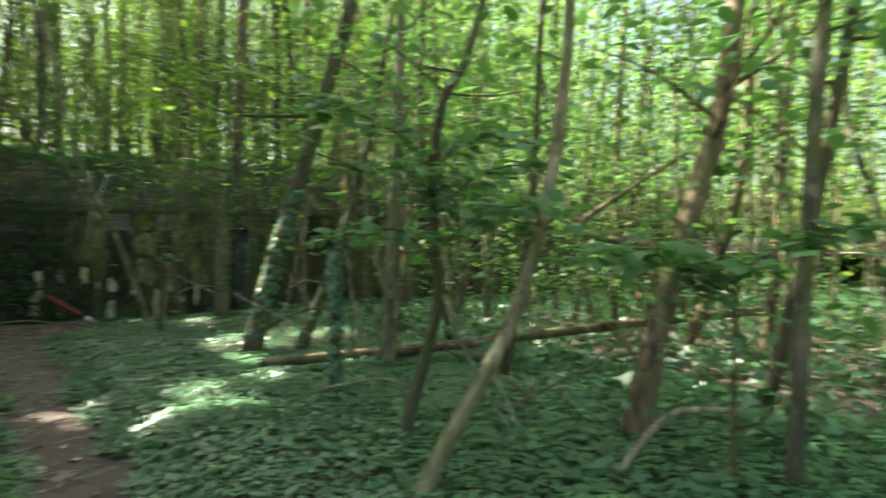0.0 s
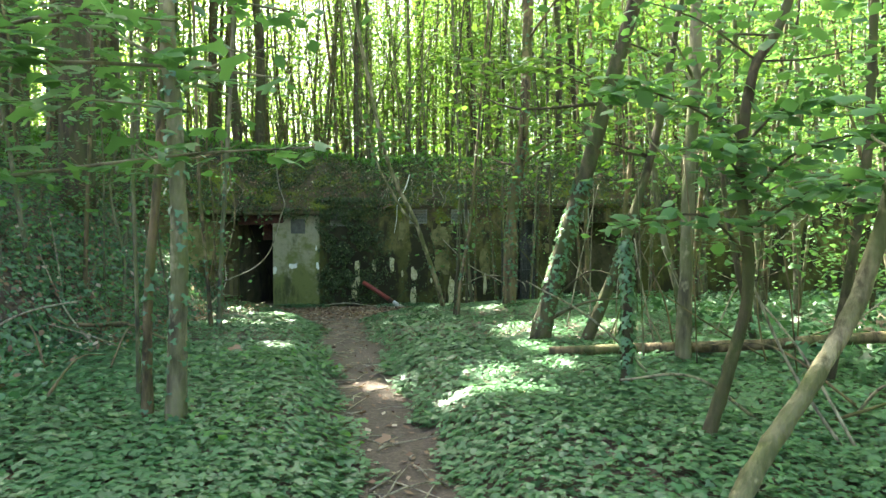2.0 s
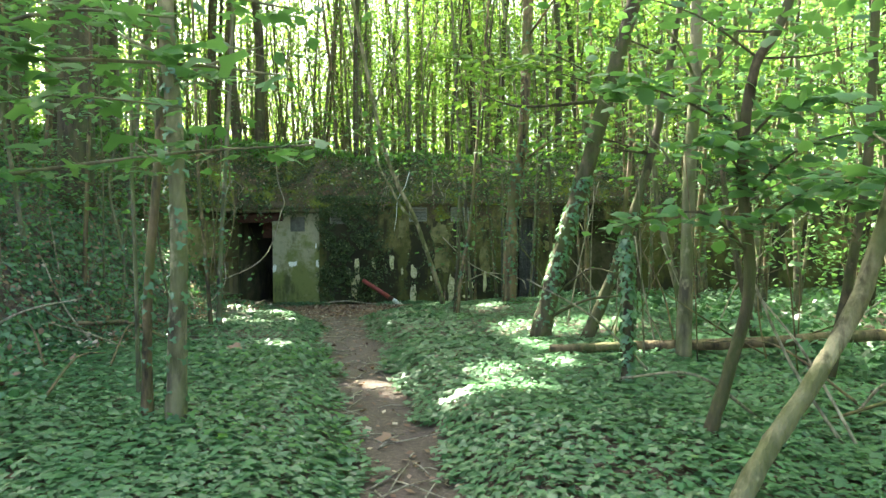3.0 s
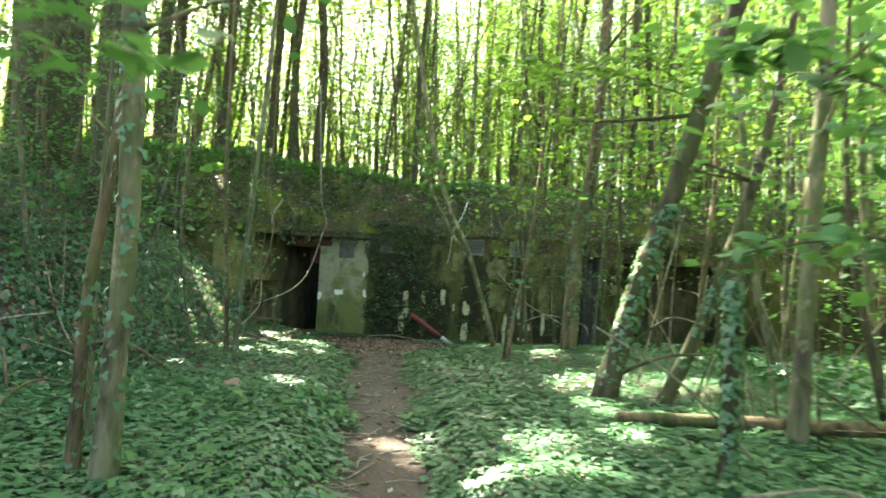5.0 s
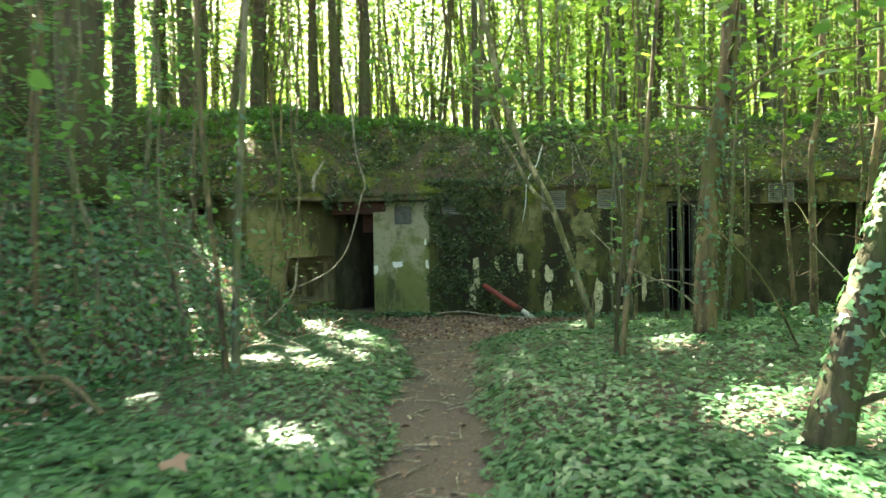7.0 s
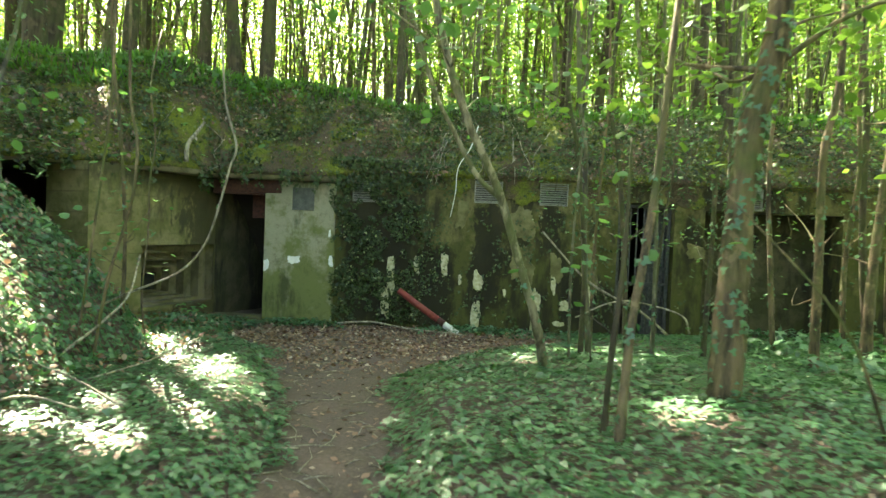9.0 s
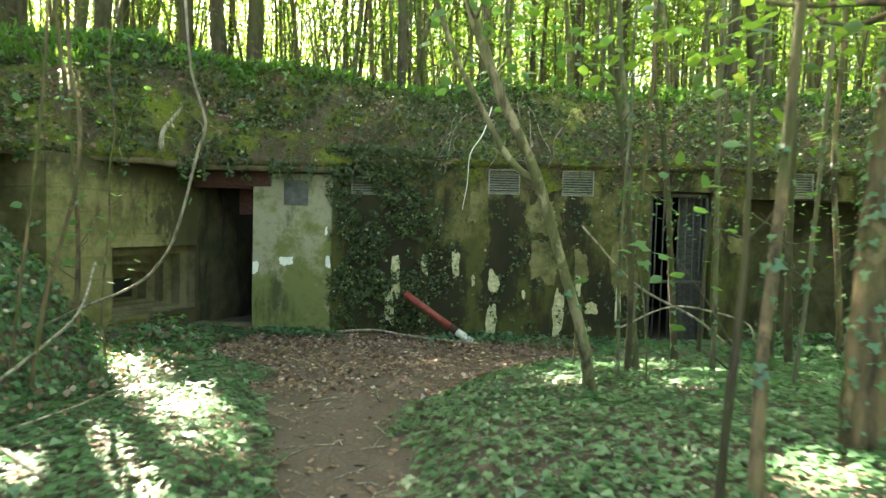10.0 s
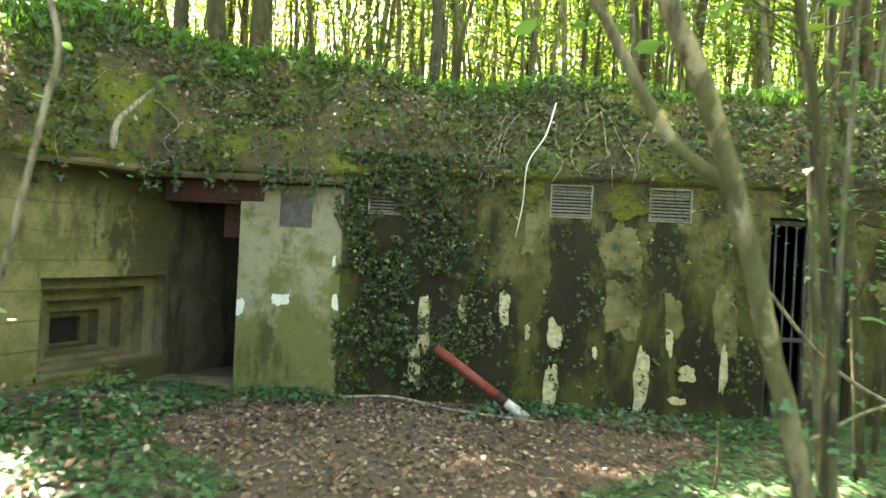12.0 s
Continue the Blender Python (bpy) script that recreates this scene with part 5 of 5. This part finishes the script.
scatter(62000, -4.0, 4.2, 1.2, 4.6, low_ground, ground_z, (0.02, 0.065), 0.18, 0.05, "ground_ivy", IVY, "dense dark green ivy carpet on the woodland floor", "ivy")
scatter(42000, -4.0, 4.2, 4.6, 7.0, low_ground, ground_z, (0.02, 0.065), 0.18, 0.051, "ground_ivy", IVY, "dense dark green ivy carpet on the woodland floor", "ivy")
scatter(108000, -4.8, 5.0, 7.0, 15.9, low_ground, ground_z, (0.02, 0.065), 0.2, 0.051, "ground_ivy", IVY, "dense dark green ivy carpet before the bunker", "ivy", SMALL_IVY_SHAPE, SMALL_IVY_FACES)
scatter(70000, -11, -3.2, 2.0, 15.0, low_ground, ground_z, (0.01, 0.12), 0.38, 0.056, "bank_ivy", IVY, "ivy and leaf litter covering the earth bank", "ivy", SMALL_IVY_SHAPE, SMALL_IVY_FACES)
scatter(11000, -9, -3.0, 3.0, 15.0, low_ground, ground_z, (0.02, 0.13), 0.5, 0.05, "bank_leaf_litter", DRY, "dry brown leaves among the ivy of the bank", "leaf litter", OVAL_SHAPE, OVAL_FACES)
scatter(26000, 3.0, 16, -3.0, 15.9, low_ground, ground_z, (0.01, 0.25), 0.45, 0.1, "undergrowth_leaves", IVY, "low green undergrowth between the trees", "undergrowth")
scatter(9000, -5, 3.0, -3.0, 1.3, low_ground, ground_z, (0.01, 0.12), 0.35, 0.08, "ground_ivy", IVY, "dense dark green ivy carpet on the woodland floor", "ivy")
on_mound = lambda x, y: (y > mound_edge(x) + 0.02) * (0.22 + 0.78 * sstep(-0.25, 0.2, wave(x, y, 1.5, 6.0) + 0.7 * wave(x, y, 4.0, 2.0) + 0.6 * wave(x, y, 9.0, 3.0) + 0.25 * np.exp(-((x + 1.6) / 0.9) ** 2)))
scatter(115000, -9, 9, 13.5, 18.2, on_mound, mound_z, (0.01, 0.09), 0.6, 0.052, "roof_ivy", IVY_SHADED, "straggling ivy over the mossy bunker roof", "ivy", SMALL_IVY_SHAPE, SMALL_IVY_FACES)
scatter(26000, -6, 6, 14.0, 17.6, lambda x, y: (y > mound_edge(x)) * sstep(-0.1, 0.3, -wave(x, y, 1.5, 6.0) - 0.5 * wave(x, y, 4.0, 2.0)), mound_z, (0.0, 0.03), 0.8, 0.03, "roof_moss_tufts", MOSS_TUFT, "small tufts and seedlings on the mossy roof", "moss", QUAD_SHAPE, QUAD_FACES)
scatter(20000, -9, 9, 13.5, 17.8, lambda x, y: (y > mound_edge(x)) * (0.12 + 0.88 * np.maximum(sstep(0, 0.6, wave(x, y, 2.1, 9.0)), np.exp(-((x + 1.7) / 0.6) ** 2))), mound_z, (0.0, 0.03), 0.6, 0.07, "roof_leaf_litter", DRY, "dry brown leaves caught on the bunker roof", "leaf litter", QUAD_SHAPE, QUAD_FACES)
GRASS_SHAPE = BLADE_SHAPE @ np.array([[1, 0, 0], [0, 0.25, 1], [0, 1, 0]])
crest_band = lambda x, y: sstep(1.1, 1.7, y - mound_edge(x)) * (0.45 + 0.55 * wave(x, y, 1.9, 4.0) ** 2)
scatter(30000, -10, 10, 15.0, 19.5, crest_band, mound_z, (0.0, 0.02), 0.2, 0.17, "crest_grass", GRASS, "bright green grass along the crest of the bank", "grass", GRASS_SHAPE, BLADE_FACES)
scatter(16000, -10, 10, 15.0, 22.0, crest_band, mound_z, (0.02, 0.2), 0.5, 0.09, "crest_undergrowth", FRESH, "low green leaves along the crest of the bank", "undergrowth")
scatter(44000, -4.2, 2.6, 1.0, 15.9, lambda x, y: 0.06 + 0.94 * bare(x, y) * (0.15 + 0.85 * sstep(11.5, 14, y)), ground_z, (0.002, 0.025), 0.3, 0.05, "leaf_litter", DRY, "dry brown leaves scattered over the trodden soil", "leaf litter", QUAD_SHAPE, QUAD_FACES)

scatter(6500, -4.2, 2.6, 12.2, 15.9, lambda x, y: bare(x, y) * (0.35 + 0.65 * sstep(-0.2, 0.5, wave(x, y, 3.1, 7.0) + 0.9 * sstep(14.2, 15.4, y))), ground_z, (0.004, 0.02), 0.5, 0.048, "leaf_litter", DRY, "curled red-brown dead leaves before the bunker wall", "leaf litter", OVAL_SHAPE, OVAL_FACES)
scatter(2600, -4.0, -0.4, 1.6, 6.5, lambda x, y: (1 - bare(x, y)) * sstep(0.0, 0.5, wave(x, y, 1.9, 2.0)), ground_z, (0.05, 0.13), 0.3, 0.06, "ground_herbs", FRESH, "lighter green herb leaves among the ivy", "undergrowth")
scatter(7000, -3.4, 1.6, 15.0, 15.92, lambda x, y: sstep(-0.2, 0.5, wave(x, y, 2.4, 8.0)) * sstep(15.1, 15.8, y) * (x < 0.2) + 0.25 * (x > 0.2), ground_z, (0.01, 0.09), 0.4, 0.05, "wall_foot_ivy", IVY, "low ivy along the foot of the bunker wall", "ivy")
# ivy hanging on the front wall
n = 9500
x = np.concatenate([-2.62 + 2.0 * rng.beta(1.4, 2.2, n), rng.uniform(-2.5, 9, 2600)])
z = np.concatenate([2.35 - 2.55 * rng.uniform(0, 1, n) ** 1.15, 2.3 - rng.exponential(0.22, 2600)])
ok = (z > -0.2) & ((x > -2.5 + 0.12 * wave(x, z, 7.0, 3.0) * (z < 1.9)) | (z > 2.0)) & ((wave(x, z, 6.0, 2.0) + 0.8 * wave(x, z, 17.0, 1.0) + 0.5 * wave(x, z, 31.0, 4.0) > -0.25) | (z > 1.9)) & ~((x > -0.4) & (x < 1.2) & (z > 1.7) & (z < 2.08))
x, z = x[ok], z[ok]
p = np.stack([x, WALL_Y - rng.uniform(0.02, 0.1, len(x)), z], -1)
nr = rng.normal(0, 0.55, p.shape) + [0, -1, 0.6]
tagged(new("wall_ivy", leaves("wall_ivy", p, nr, 0.04 * rng.uniform(0.6, 1.3, len(x)), IVY_SHADED)), "dark ivy curtain hanging down the bunker wall", "ivy", kind="stuff")
ps = []
for k in range(95):
    x0, z0 = rng.uniform(-2.4, 6.0), rng.uniform(0.2, 2.1)
    L = rng.uniform(0.2, 0.9)
    m = int(26 * L) + 4
    s = rng.uniform(0, 1, m)
    ps.append(np.stack([x0 + 0.1 * np.sin(5 * s + k) + rng.normal(0, 0.035, m), np.full(m, WALL_Y - 0.03), z0 - L * s], -1))
p = np.vstack(ps)
p = p[(p[:, 2] > -0.2) & ~((p[:, 0] > 1.85) & (p[:, 0] < 2.8)) & ~((p[:, 0] > 3.18) & (p[:, 0] < 5.35) & (p[:, 2] < 1.74))]
tagged(new("creeping_ivy", leaves("creeping_ivy", p, rng.normal(0, 0.4, p.shape) + [0, -1, 0.4], 0.042 * rng.uniform(0.5, 1.3, len(p)), IVY_SHADED)), "thin strings of ivy creeping over the bunker wall", "ivy", kind="stuff")
# strands of ivy over the edge of the roof
ps = []
for k in range(60):
    x0 = rng.uniform(-7, -2.4)
    L = rng.uniform(0.08, 0.4)
    m = int(50 * L) + 3
    ps.append(np.stack([x0 + rng.normal(0, 0.03, m), float(mound_edge(x0)) - 0.02 + rng.normal(0, 0.02, m), 2.1 - L * rng.uniform(0, 1, m)], -1))
p = np.vstack(ps)
tagged(new("edge_ivy", leaves("edge_ivy", p, rng.normal(0, 0.5, p.shape) + [0, -1, 0.3], 0.05 * rng.uniform(0.6, 1.3, len(p)), IVY_SHADED)), "ivy strands hanging over the edge of the roof", "ivy", kind="stuff")
# a few large maple leaves before the gate
maple = tree([on(0.8, 11.9), (0.75, 11.85, 0.6), (0.68, 11.8, 1.0), (0.62, 11.8, 1.35)], 0.007, 0.004, BARK, "maple seedling with a few broad leaves", twigs=0, name="seedling", category="seedling")
p = np.array([(0.62, 11.78, 1.36), (0.7, 11.75, 1.2), (0.8, 11.75, 1.13), (0.55, 11.75, 1.15), (0.68, 11.7, 1.08)])
for q, s in zip(p, (0.13, 0.16, 0.16, 0.1, 0.11)):
    child("leaf", leaves("leaf", np.array([q]) - np.array(maple.location), np.array([(0.1, -0.5, 0.8)]) + rng.normal(0, 0.15, (1, 3)), np.array([s]), FRESH), maple, "broad bright green leaf")
tagged(new("yellow_leaf", leaves("yellow_leaf", np.array([(-0.31, 4.09, 0.085)]), np.array([(0.1, -0.2, 1.0)]), np.array([0.13]), DRY)), "fallen pale yellow leaf on the footpath", "leaf")
tagged(new("yellow_leaf", leaves("yellow_leaf", np.array([(-1.79, 6.16, 0.33)]), np.array([(0.1, -0.3, 1.0)]), np.array([0.14]), DRY)), "fallen pale yellow leaf on the ivy", "leaf")

tw = []
for k in range(170):
    y = rng.uniform(3.0, 15.7)
    x = float(path_mid(y)) + rng.uniform(-1, 1) * float(path_half(y)) * 1.1
    a, L = rng.uniform(0, 6.28), rng.uniform(0.08, 0.4)
    z = float(ground_z(x, y)) + 0.012
    e = (x + L * math.cos(a), y + L * math.sin(a))
    tw.append(([(x, y, z), ((x + e[0]) / 2 + rng.normal(0, 0.02), (y + e[1]) / 2, z + 0.012), (e[0], e[1], float(ground_z(*e)) + 0.012)], [0.005, 0.003], 5))
tagged(new("twig_litter", tube_mesh("twig_litter", tw, DEADWOOD)), "small dry twigs strewn over the trodden soil", "twigs", kind="stuff")

# small broad-leaved seedling by the loophole and a dark broken stem at the edge of the soil
herb = tree([on(-4.21, 14.72), (-4.21, 14.72, 0.15)], 0.005, 0.003, BARK, "light green maple seedling below the loophole", twigs=0, name="seedling", category="seedling")
for k in range(16):
    a, r = 2.4 * k, 0.05 + 0.012 * k
    child("leaf", leaves("leaf", np.array([(r * math.cos(a), r * math.sin(a), 0.16 + 0.008 * k)]), np.array([(0.25 * math.cos(a), 0.25 * math.sin(a) - 0.2, 1.0)]), np.array([0.085]), FRESH), herb)
stick("dead_sapling", [(0.40, 12.96, -0.05), (0.42, 12.96, 0.23), (0.41, 12.96, 0.42)], 0.012, 0.007, BARK_DARK, "dark broken sapling standing at the edge of the ivy", "sapling")
